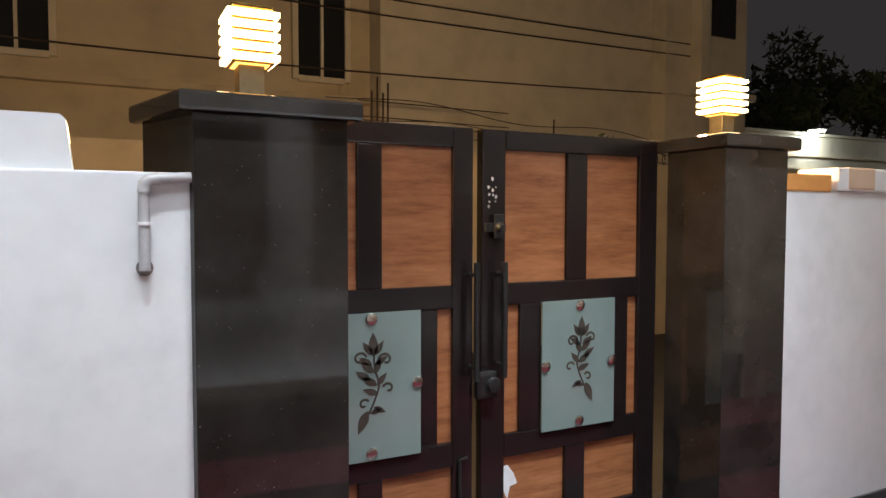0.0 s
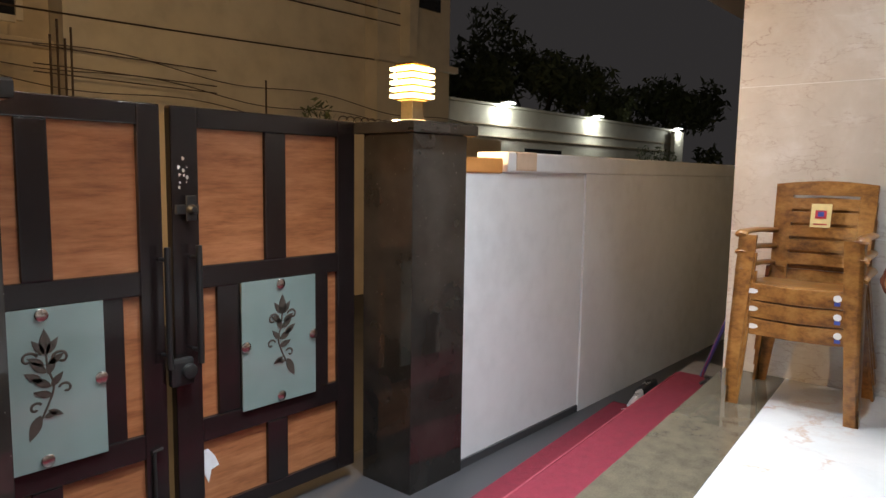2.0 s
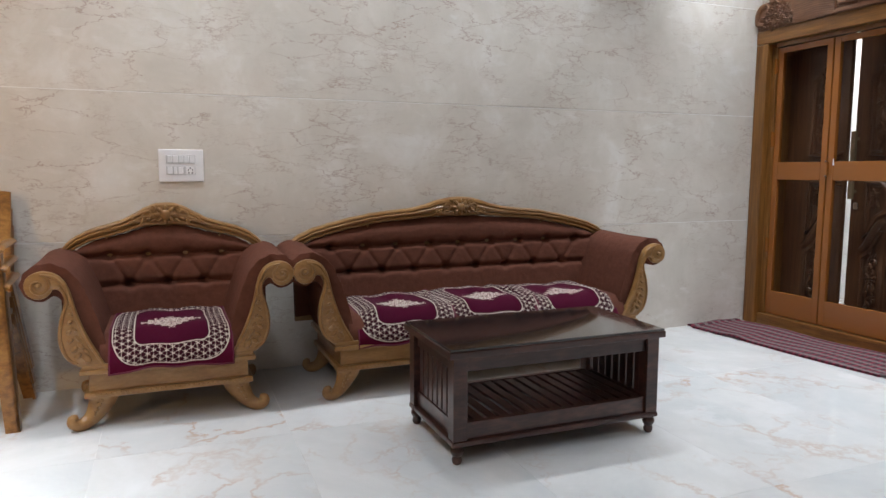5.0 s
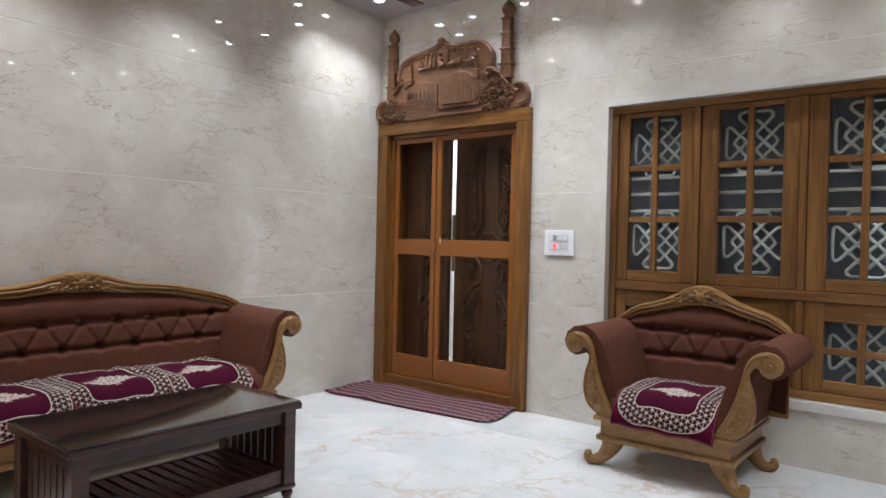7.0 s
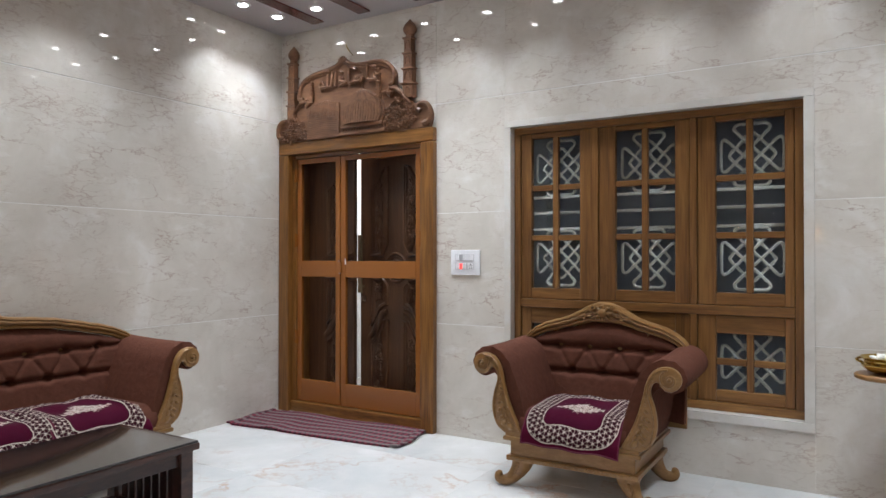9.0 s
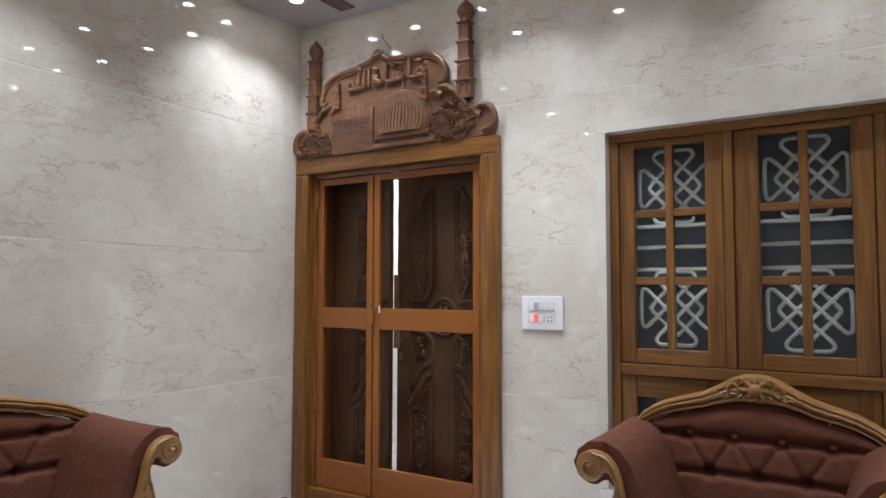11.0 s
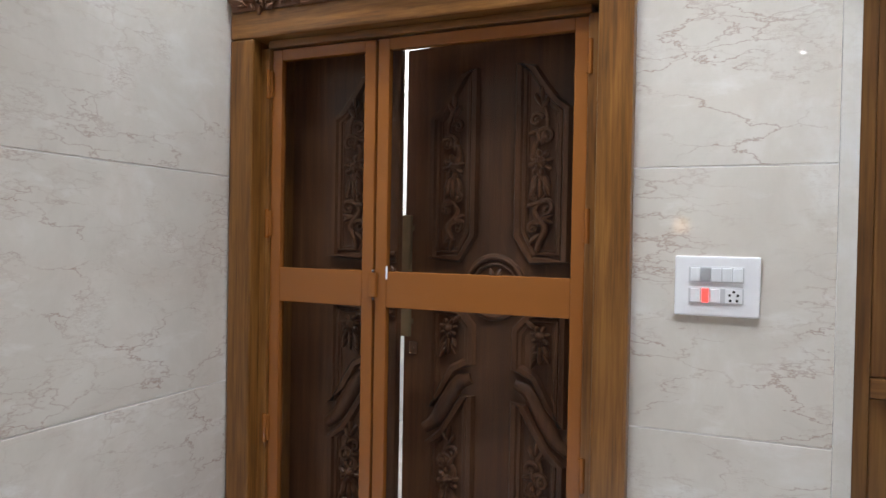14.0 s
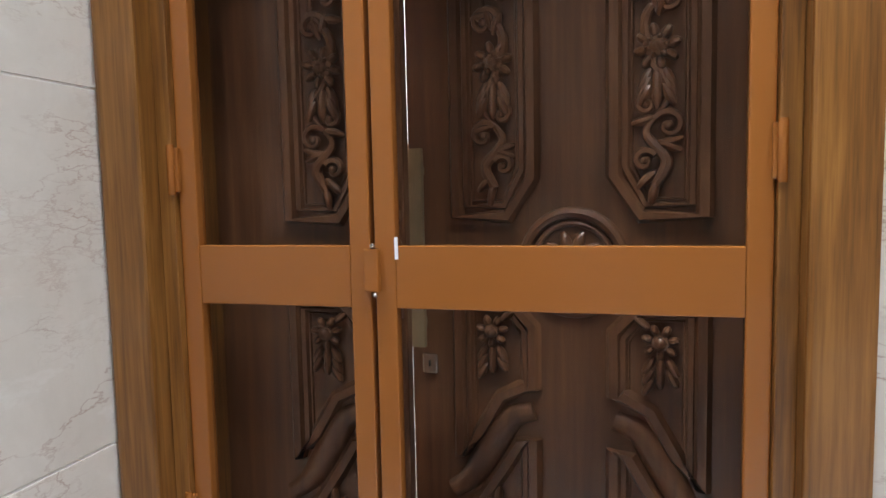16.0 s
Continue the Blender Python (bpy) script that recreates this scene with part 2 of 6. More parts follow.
def tube(bm, pts, radii, seg=8, flat=1.0, up=(0, 1, 0), closed=False):
    """A round or flattened rod along pts; flat squeezes it along up."""
    pts = [Vector(p) for p in pts]
    if isinstance(radii, (int, float)):
        radii = [radii] * len(pts)
    rings = []
    up = Vector(up)
    for i, p in enumerate(pts):
        a, b = pts[max(0, i - 1)], pts[min(len(pts) - 1, i + 1)]
        if closed:
            a, b = pts[i - 1], pts[(i + 1) % len(pts)]
        d = (b - a).normalized() if (b - a).length > 1e-9 else Vector((0, 0, 1))
        u = up - d * up.dot(d)
        u = u.normalized() if u.length > 1e-4 else d.orthogonal().normalized()
        s = d.cross(u)
        rings.append([bm.verts.new(p + radii[i] * (math.cos(k * 2 * math.pi / seg) * s + flat * math.sin(k * 2 * math.pi / seg) * u)) for k in range(seg)])
    pairs = list(zip(rings, rings[1:])) + ([(rings[-1], rings[0])] if closed else [])
    for r0, r1 in pairs:
        for k in range(seg):
            bm.faces.new((r0[k], r0[(k + 1) % seg], r1[(k + 1) % seg], r1[k]))
    if not closed:
        bm.faces.new(rings[0][::-1])
        bm.faces.new(rings[-1])
    return bm


def lathe(bm, prof, seg=24, centre=(0, 0)):
    """A turned solid: prof is (radius, z) from bottom to top."""
    rings = [[bm.verts.new((centre[0] + r * math.cos(2 * math.pi * k / seg), centre[1] + r * math.sin(2 * math.pi * k / seg), z)) for k in range(seg)] for r, z in prof]
    for a, b in zip(rings, rings[1:]):
        for k in range(seg):
            bm.faces.new((a[k], a[(k + 1) % seg], b[(k + 1) % seg], b[k]))
    bm.faces.new(rings[0][::-1])
    bm.faces.new(rings[-1])
    return bm


def blob(bm, c, r, seg=8, rings=5, turn=0.0):
    """An ellipsoid of radii r about c, turned in the xz plane."""
    res = bmesh.ops.create_uvsphere(bm, u_segments=seg, v_segments=rings, radius=1)
    m = Matrix.Translation(c) @ Matrix.Rotation(turn, 4, "Y") @ Matrix.Diagonal((*r, 1))
    bmesh.ops.transform(bm, matrix=m, verts=res["verts"])
    return bm


def solid(bm, fn, nu, nv, thick):
    """A sheet fn(u, v) -> (point, normal), closed with a thickness along the normal."""
    top = [[None] * (nv + 1) for _ in range(nu + 1)]
    bot = [[None] * (nv + 1) for _ in range(nu + 1)]
    for i in range(nu + 1):
        for j in range(nv + 1):
            p, n = fn(i / nu, j / nv)
            top[i][j] = bm.verts.new(p)
            bot[i][j] = bm.verts.new(Vector(p) - Vector(n) * thick)
    for i in range(nu):
        for j in range(nv):
            bm.faces.new((top[i][j], top[i + 1][j], top[i + 1][j + 1], top[i][j + 1]))
            bm.faces.new((bot[i][j], bot[i][j + 1], bot[i + 1][j + 1], bot[i + 1][j]))
    for i in range(nu):
        bm.faces.new((top[i][0], bot[i][0], bot[i + 1][0], top[i + 1][0]))
        bm.faces.new((top[i][nv], top[i + 1][nv], bot[i + 1][nv], bot[i][nv]))
    for j in range(nv):
        bm.faces.new((top[0][j], top[0][j + 1], bot[0][j + 1], bot[0][j]))
        bm.faces.new((top[nu][j], bot[nu][j], bot[nu][j + 1], top[nu][j + 1]))
    return bm


def mesh_of(name, bm, material, smooth=False):
    bmesh.ops.recalc_face_normals(bm, faces=bm.faces)
    me = bpy.data.meshes.new(name)
    bm.to_mesh(me)
    bm.free()
    for one in material if isinstance(material, (list, tuple)) else [material]:
        me.materials.append(one)
    if smooth:
        me.shade_smooth()
        me.set_sharp_from_angle(angle=radians(38))
    return me


def part(name, bm, material, parent=None, label="", smooth=False):
    ob = new(name, mesh_of(name, bm, material, smooth))
    if parent is not None:
        ob.parent = parent
    if label:
        ob["label"] = label
    return ob


def structure(name, bm, material, label, category, smooth=False):
    return tagged(part(name, bm, material, None, "", smooth), label, category, "", "structure")


def thing(name, label, category, group=""):
    return tagged(new(name), label, category, group)


def arc(cx, cy, r, a0, a1, n):
    return [(cx + r * math.cos(radians(a0 + (a1 - a0) * i / n)), cy + r * math.sin(radians(a0 + (a1 - a0) * i / n))) for i in range(n + 1)]


def spline(pts, n=8):
    """A smooth curve through points of any dimension."""
    P = [np.array(p, float) for p in pts]
    P = [2 * P[0] - P[1], *P, 2 * P[-1] - P[-2]]
    out = []
    for i in range(1, len(P) - 2):
        for k in range(n):
            t = k / n
            out.append(0.5 * (2 * P[i] + (P[i + 1] - P[i - 1]) * t + (2 * P[i - 1] - 5 * P[i] + 4 * P[i + 1] - P[i + 2]) * t * t + (3 * P[i] - P[i - 1] - 3 * P[i + 1] + P[i + 2]) * t ** 3))
    out.append(P[-2])
    return [tuple(float(q) for q in o) for o in out]


# ---- lamps ----

def downlight(x, y, z, watts=9.0, spread=104):
    d = tagged(new("downlight"), "round recessed white ceiling downlight, switched on, some of them added", "downlight", "ceiling downlights")
    d.location = (x, y, z)
    bm = lathe(bmesh.new(), [(0.052, -0.004), (0.058, 0.0), (0.058, 0.004)], 20)
    part("rim", bm, WHITEPLASTIC, d, "white rim")
    bm = lathe(bmesh.new(), [(0.030, -0.008), (0.034, -0.006), (0.034, -0.0045)], 20)
    part("lens", bm, LED, d, "glowing white lens")
    lamp = bpy.data.lights.new("downlight_beam", "SPOT")
    lamp.spot_size, lamp.spot_blend, lamp.shadow_soft_size, lamp.energy, lamp.color = radians(spread), 0.9, 0.03, watts, (0.85, 0.92, 1.0)
    ob = new("downlight_beam", lamp)
    ob.matrix_world = pose(x, y, z - 0.012)
    return d


LED = glow("led_lens", (0.96, 0.98, 1.0), 32.0)
WARM = glow("warm_acrylic", (1.0, 0.70, 0.34), 7.0)
AMBER = glow("amber_core", (1.0, 0.50, 0.10), 3.0)
FLOOD = glow("floodlight_lens", (0.95, 1.0, 0.92), 60.0)

# ---- ceiling lamps of the porch, some of them added ----
# x 5.12 lamps and four of the y 0.45 row are added for brightness
LIGHTS = [(5.35, -4.10), (4.97, -4.12), (4.45, -4.14), (3.90, -4.11), (3.36, -4.05), (2.55, -4.10), (1.75, -4.10), (5.38, -3.78), (4.43, -3.66), (3.71, -3.66),
          (1.22, -2.40), (1.15, -3.12), (1.22, -3.75), (0.30, 0.45), (1.42, 0.10), (1.78, 0.47), (2.39, 0.45), (3.30, 0.45), (4.20, 0.45), (5.10, 0.45), (5.12, -0.45), (5.12, -1.50), (5.12, -2.55)]
# lamps added above the yard edge to brighten the boundary wall; none known there
ADDED_NORTH_LIGHTS = [(0.6, 1.50), (1.6, 1.50), (2.8, 1.50), (3.8, 1.50), (4.9, 1.50)]
for lx, ly in LIGHTS:
    if ly > 0.0:
        downlight(lx, ly, CEIL - 0.001, 36.0 if lx > 5.0 else 62.0, 140)
    elif ly > -3.0:
        downlight(lx, ly, CEIL - 0.001, 100.0, 110)
    else:
        downlight(lx, ly, CEIL - 0.001, 58.0 if lx > 5.25 else 38.0 if ly < -3.9 and lx > 4.3 else 44.0 if ly < -3.9 else 125.0)
for lx, ly in ADDED_NORTH_LIGHTS:
    downlight(lx, ly, CEIL - 0.001, 340.0 if lx < 2.0 else 430.0 if lx < 3.0 else 680.0 if lx < 4.5 else 200.0, 76)


def lamp_at(name, kind, place, energy, colour, size=0.1):
    d = bpy.data.lights.new(name, kind)
    d.energy, d.color = energy, colour
    if kind == "POINT":
        d.shadow_soft_size = size
    ob = new(name, d)
    ob.location = place
    return ob


# ---- porch shell ----
def slab(name, dims, material, label, category):
    return structure(name, cube(*dims), material, label, category)


wall_east = slab("wall_east", (EX + 0.002, EX + 0.25, SY - 0.25, WALLEND, -0.7, CEIL), JOINT, "porch side wall clad in beige veined marble", "wall")
bm = bmesh.new()
for d in ((-2.2, 1.75, SY - 0.27, SY - 0.002, -0.02, CEIL), (3.53, 4.20, SY - 0.27, SY - 0.002, -0.02, CEIL), (1.75, 3.53, SY - 0.27, SY - 0.002, -0.02, 0.37),
          (1.75, 3.53, SY - 0.27, SY - 0.002, 2.18, CEIL), (4.20, 5.62, SY - 0.27, SY - 0.002, 2.16, CEIL), (5.62, EX + 0.019, SY - 0.27, SY - 0.002, -0.02, CEIL)):
    box(bm, *d)
wall_south = structure("wall_south", bm, JOINT, "house front wall clad in beige veined marble", "wall")
slab("wall_west", (-2.45, -2.2, SY - 0.27, NORTH, -0.7, CEIL), PAINT, "plain painted wall closing the porch", "wall")
slab("wall_side_yard", (EX + 0.25, 13.0, WALLEND - 0.23, WALLEND - 0.01, -0.7, CEIL), PAINT, "plain house side wall along the yard", "wall")
bm = cube(-2.45, 13.0, SY - 0.27, 3.0, CEIL, CEIL + 0.2)
structure("ceiling", bm, CEILING, "pale porch ceiling slab with a thin edge", "ceiling")
bm = bmesh.new()
box(bm, 1.75, 4.9, -3.55, -0.1, CEIL - 0.012, CEIL - 0.002)
for k, sx in enumerate((5.16, 4.70, 4.18, 3.62, 3.0, 2.2)):
    box(bm, sx - 0.055, sx + 0.055, SY + 0.12, -3.55, CEIL - 0.012, CEIL - 0.002)
for sy in (-3.2, -2.0, -1.6, -0.7):
    box(bm, 4.9, EX - 0.15, sy - 0.055, sy + 0.055, CEIL - 0.012, CEIL - 0.002)
structure("ceiling_panelling", bm, CEILWOOD, "glossy maroon panels on the porch ceiling", "ceiling panel")

# ---- floors ----
SKEW = 0.09                      # the porch edge is not quite square to the east wall


def porch_edge(y, x):
    return y + SKEW * (x - 5.65)


def skewed(x0, x1, y0, y1, z0, z1):
    """A slab whose long sides follow the porch edge; y0 and y1 hold at the east wall."""
    return prism(bmesh.new(), [(x0, porch_edge(y0, x0)), (x1, porch_edge(y0, x1)), (x1, porch_edge(y1, x1)), (x0, porch_edge(y1, x0))], z0, z1, "z")


INNER, OUTER, NOSING = 0.895, 1.222, 1.735
FX = EX + 0.02
floor = structure("floor", prism(bmesh.new(), [(-2.2, SY - 0.02), (FX, SY - 0.02), (FX, porch_edge(INNER - 0.003, FX)), (-2.2, porch_edge(INNER - 0.003, -2.2))], -0.20, -0.0012, "z"), JOINT, "white veined polished marble porch floor", "floor")
structure("floor_strip", skewed(-2.2, FX, INNER, OUTER, -0.10, 0.001), STRIP_GRANITE, "polished dark olive granite strip at the porch edge", "floor strip")
structure("plinth", skewed(-2.2, FX, INNER, OUTER - 0.02, -0.7, -0.101), STRIP_GRANITE, "dark granite face of the raised porch", "plinth")
structure("porch_step", skewed(-2.2, 6.9, OUTER - 0.018, NOSING, -0.7, -0.325), CONCRETE, "concrete step below the porch", "step")
slab("yard_floor", (-6, 14.0, 1.0, 2.98, -0.74, YARD), SKIRT, "dark stone yard paving by the gate", "yard")

# ---- boundary walls and the gate pillars ----
bm = bmesh.new()
box(bm, 4.61, 5.98, 2.36, 2.56, -0.7, 1.11)
box(bm, 5.981, 13.0, 2.345, 2.56, -0.7, 1.11)
box(bm, 5.02, 13.0, 2.34, 2.58, 1.111, 1.235, 0.012)
structure("boundary_wall_right", bm, PAINT, "white painted boundary wall, streaked, with a coping", "boundary wall")
bm = bmesh.new()
box(bm, -6, 1.82, 2.36, 2.56, -0.7, 1.11, 0.008)
prism(bm, [(-6, 1.111), (1.49, 1.111), (1.475, 1.26), (1.46, 1.275), (-6, 1.275)], 2.38, 2.56)
structure("boundary_wall_left", bm, PAINT, "white painted boundary wall with a raised stretch", "boundary wall")
bm = cube(4.615, 4.985, 2.353, 2.575, 1.105, 1.195, 0.01)
structure("wall_coping_orange", bm, ORANGE, "orange unpainted coping piece on the boundary wall", "coping")
bm = cube(5.10, 5.33, 2.336, 2.585, 1.12, 1.238, 0.012)
structure("wall_coping_patch", bm, PATCH, "beige primer patch on the wall coping", "coping")
slab("boundary_skirting", (4.62, 5.97, 2.345, 2.36, YARD, YARD + 0.05), SKIRT, "dark grey skirting at the wall foot", "skirting")


def pillar(name, x0, x1, label, lean=0.0):
    p = thing(name, label, "gate pillar", "gate pillars")
    y0, y1 = 2.335, 2.70
    def plan(a, b, g):
        return [(a - g, y0 - g), (b + g, y0 - g), (b + g, y1 + g), (a - g - lean, y1 + g)]
    part("shaft", prism(bmesh.new(), plan(x0 + 0.002, x1 - 0.012, -0.010), YARD - 0.05, 1.30, "z"), GRANITE, p)
    for a, b in ((YARD - 0.04, 1.30),):
        part("front_slab", cube(x0 + 0.004, x1 - 0.004, y0, y0 + 0.012, a, b, 0.0015), GRANITE, p)
        part("side_slab", prism(bmesh.new(), [(x0, y0 + 0.002), (x0 + 0.010, y0 + 0.002), (x0 + 0.010 - lean, y1), (x0 - lean, y1)], a, b, "z", 0.0015), GRANITE, p)
        part("side_slab", cube(x1 - 0.012, x1, y0 + 0.002, y1, a, b, 0.0015), GRANITE, p)
    part("cap", prism(bmesh.new(), plan(x0, x1, 0.042), 1.30, 1.365, "z", 0.012), GRANITE, p, "bevelled granite cap")
    return p


pillar("gate_pillar", 1.826, 2.335, "black polished granite gate pillar with a bevelled cap", 0.125)
pillar("gate_pillar", 4.18, 4.615, "black polished granite gate pillar with a bevelled cap")


def pillar_lamp(x, y):
    """Square post lamp: a metal stem, five glowing acrylic plates with dark plates between."""
    p = thing("pillar_lamp", "brass post lamp with stacked glowing warm acrylic plates, lit", "lamp", "pillar lamps")
    p.location = (x, y, 1.365)
    part("stem", cube(-0.045, 0.045, -0.045, 0.045, 0.0, 0.135, 0.004), BRASSGREY, p, "worn metal stem")
    part("core", cube(-0.060, 0.060, -0.060, 0.060, 0.135, 0.325, 0.003), AMBER, p, "glowing core")
    for k in range(5):
        z = 0.147 + k * 0.037
        part("plate", cube(-0.09, 0.09, -0.09, 0.09, z, z + 0.020, 0.004), WARM, p, "glowing acrylic plate")
        part("spacer", cube(-0.072, 0.072, -0.072, 0.072, z - 0.010, z - 0.003), BRASS, p)
    part("lid", cube(-0.07, 0.07, -0.07, 0.07, 0.325, 0.336, 0.003), BRASS, p, "brass lid")
    lamp_at("pillar_lamp_glow", "POINT", (x, y + 0.17, 1.60), 150.0, (1.0, 0.64, 0.30), 0.04)
    return p


BRASSGREY = plain("worn_lamp_metal", (0.34, 0.27, 0.16), 0.45, 0.6, grain=30, amount=0.3)
pillar_lamp(2.045, 2.55)
pillar_lamp(4.47, 2.62)

# ---- street beyond the gate ----
GROUND = plain("street_ground", (0.06, 0.056, 0.05), 0.9, grain=3, amount=0.3, bump=0.3)
FACADE = plain("facade_plaster", (0.62, 0.53, 0.40), 0.85, grain=3, amount=0.12, bump=0.1, stain=0.1)
FACADE2 = plain("facade_plaster_white", (0.72, 0.66, 0.55), 0.85, grain=3, amount=0.12, bump=0.1, stain=0.08)
structure("ground", cube(-400, 400, 2.98, 700, -1.0, -0.70), GROUND, "dark street ground beyond the gate", "ground")
structure("ground_rear", cube(-400, 400, -400, 1.0, -1.4, -0.75), GROUND, "dark ground round the house", "ground")

# ---- seat cover cloth ----
COVER = mat("maroon_seat_cover", (0.1, 0.005, 0.02), 0.9)
w = Net(COVER)
uv = w.n("UVMap")
sep = w.n("SeparateXYZ")
w.l(uv.outputs[0], sep.inputs[0])
U, V = sep.outputs["X"], sep.outputs["Y"]          # metres from the cloth's middle; Z unused
au, av = w.math("ABSOLUTE", U), w.math("ABSOLUTE", V)
# rounded field, border and margin by the distance from an inner rectangle
dx = w.math("MAXIMUM", w.math("SUBTRACT", au, 0.120), 0.0)
dy = w.math("MAXIMUM", w.math("SUBTRACT", av, 0.150), 0.0)
dist = w.math("SQRT", w.math("ADD", w.math("MULTIPLY", dx, dx), w.math("MULTIPLY", dy, dy)))
border = w.math("GREATER_THAN", dist, 0.045)
edge = w.math("LESS_THAN", w.math("ABSOLUTE", w.math("SUBTRACT", dist, 0.045)), 0.0026)
edge2 = w.math("LESS_THAN", w.math("ABSOLUTE", w.math("SUBTRACT", dist, 0.136)), 0.0026)
outer = w.math("GREATER_THAN", dist, 0.137)
# three-armed key motif woven in the border
k6 = 2 * math.pi / 0.027
def wave(a, b, phase):
    return w.math("SINE", w.math("ADD", w.math("ADD", w.math("MULTIPLY", U, a * k6), w.math("MULTIPLY", V, b * k6)), phase))
tri = w.math("ADD", w.math("ADD", wave(1.0, 0.0, 0.0), wave(-0.5, 0.866, 2.09)), wave(-0.5, -0.866, 4.19))
motif = w.math("LESS_THAN", w.math("ABSOLUTE", w.math("ADD", tri, 0.25)), 0.33)
motif = w.math("MULTIPLY", motif, w.math("MULTIPLY", border, w.math("SUBTRACT", 1.0, outer)))
# lace medallion: mirrored scrolls inside a ragged diamond
dia = w.math("ADD", w.math("MULTIPLY", au, 0.62), av)
rag = w.math("MULTIPLY", w.math("ABSOLUTE", w.math("SINE", w.math("MULTIPLY", w.math("SUBTRACT", au, w.math("MULTIPLY", av, 0.6)), 75.0))), 0.024)
med = w.math("LESS_THAN", w.math("ADD", dia, rag), 0.104)
cm = w.n("CombineXYZ")
w.l(au, cm.inputs["X"])
w.l(av, cm.inputs["Y"])
curl = w.noise(cm.outputs[0], 34.0, 2, 0.5, 1.5)
hole = w.math("GREATER_THAN", w.math("ABSOLUTE", w.math("SUBTRACT", curl, 0.5)), 0.030)
med = w.math("MULTIPLY", med, hole)
pale = w.math("MAXIMUM", w.math("MAXIMUM", med, motif), w.math("MAXIMUM", edge, edge2))
base = w.mix(border, (0.050, 0.002, 0.014), (0.030, 0.004, 0.009))
base = w.mix(outer, base, (0.070, 0.003, 0.017))
w.color(w.mix(pale, base, (0.50, 0.42, 0.36)))
w.b.inputs["Specular IOR Level"].default_value = 0.1
w.bump(w.math("ADD", w.math("MULTIPLY", pale, 0.6), w.noise(w.coords((1, 1, 1)), 400, 2)), 0.4, 0.003)
BINDING = plain("maroon_binding", (0.10, 0.005, 0.024), 0.8, grain=300)
CREAM = plain("cream_lining", (0.62, 0.57, 0.48), 0.9, grain=200)


def seat_line(s, lift=0.0):
    """A point of the seat's top line, s metres from the back: flat, then a round front edge, then down."""
    r, flat = 0.11 + lift, 0.41
    if s < flat:
        return 0.21 - s, 0.430 + lift
    a = (s - flat) / r
    if a < math.pi / 2:
        return 0.21 - flat - r * math.sin(a), 0.430 + lift - r + r * math.cos(a)
    return 0.21 - flat - r, 0.430 + lift - r - (s - flat - r * math.pi / 2)


def seat_cover(width, seed, label, rumple=0.0):
    """A cloth that lies on a seat and hangs a little over its front edge."""
    rng = random.Random(seed)
    ph = [rng.uniform(0, 6) for _ in range(4)]
    length = 0.658
    nu, nv = 40, 44
    bm = bmesh.new()
    lay = bm.loops.layers.uv.new("UVMap")
    top = {}

    def at(u, v):
        x = (u - 0.5) * width + 0.006 * math.sin(5 * v + ph[3])
        s = v * length
        y, z = seat_line(s, 0.016)
        y -= 0.024 * min(1.0, max(0.0, (0.37 - z) / 0.05))
        x *= 1.0 + 0.05 * max(0.0, v - 0.5)
        z += rumple * math.exp(-((u - 0.93 + 0.1 * math.sin(4 * v + ph[0])) / 0.05) ** 2) * (0.4 + 0.6 * math.sin(2.5 * v + ph[2]) ** 2)
        z += 0.005 * math.sin(9 * u + ph[0]) * math.sin(7 * v + ph[1]) + 0.004 * math.sin(17 * u + ph[2]) - 0.010 * (abs(u - 0.5) * 2) ** 6
        z -= 0.035 * max(0.0, v - 0.8) * math.sin(3 * u + ph[1])
        return Vector((x, y, z))

    for lev, off in ((0, 0.0), (1, -0.006)):
        for i in range(nu + 1):
            for j in range(nv + 1):
                p = at(i / nu, j / nv)
                front = p.y < -0.28
                top[lev, i, j] = bm.verts.new(p + (Vector((0, -off, 0)) if front else Vector((0, 0, off))))
    def face(keys):
        f = bm.faces.new([top[k] for k in keys])
        for lp, k in zip(f.loops, keys):
            lp[lay].uv = ((k[1] / nu - 0.5) * 0.535, (k[2] / nv * length - 0.36) / (0.98 if k[2] / nv * length > 0.36 else 1.45))
        return f
    for i in range(nu):
        for j in range(nv):
            face([(0, i, j), (0, i + 1, j), (0, i + 1, j + 1), (0, i, j + 1)])
            face([(1, i, j), (1, i, j + 1), (1, i + 1, j + 1), (1, i + 1, j)])
    for i in range(nu):
        face([(0, i, 0), (1, i, 0), (1, i + 1, 0), (0, i + 1, 0)])
        face([(0, i, nv), (0, i + 1, nv), (1, i + 1, nv), (1, i, nv)])
    for j in range(nv):
        face([(0, 0, j), (0, 0, j + 1), (1, 0, j + 1), (1, 0, j)])
        face([(0, nu, j), (1, nu, j), (1, nu, j + 1), (0, nu, j + 1)])
    ob = part("seat_cover", bm, COVER, None, "", True)
    rim = [at(k / 20, 0) for k in range(20)] + [at(1, k / 20) for k in range(20)] + [at(1 - k / 20, 1) for k in range(20)] + [at(0, 1 - k / 20) for k in range(20)]
    part("binding", tube(bmesh.new(), [p + Vector((0, 0, -0.003)) for p in rim], 0.0045, 6, closed=True), BINDING, ob, "maroon stitched edge", True)
    return tagged(ob, label, "seat cover", "maroon seat covers")


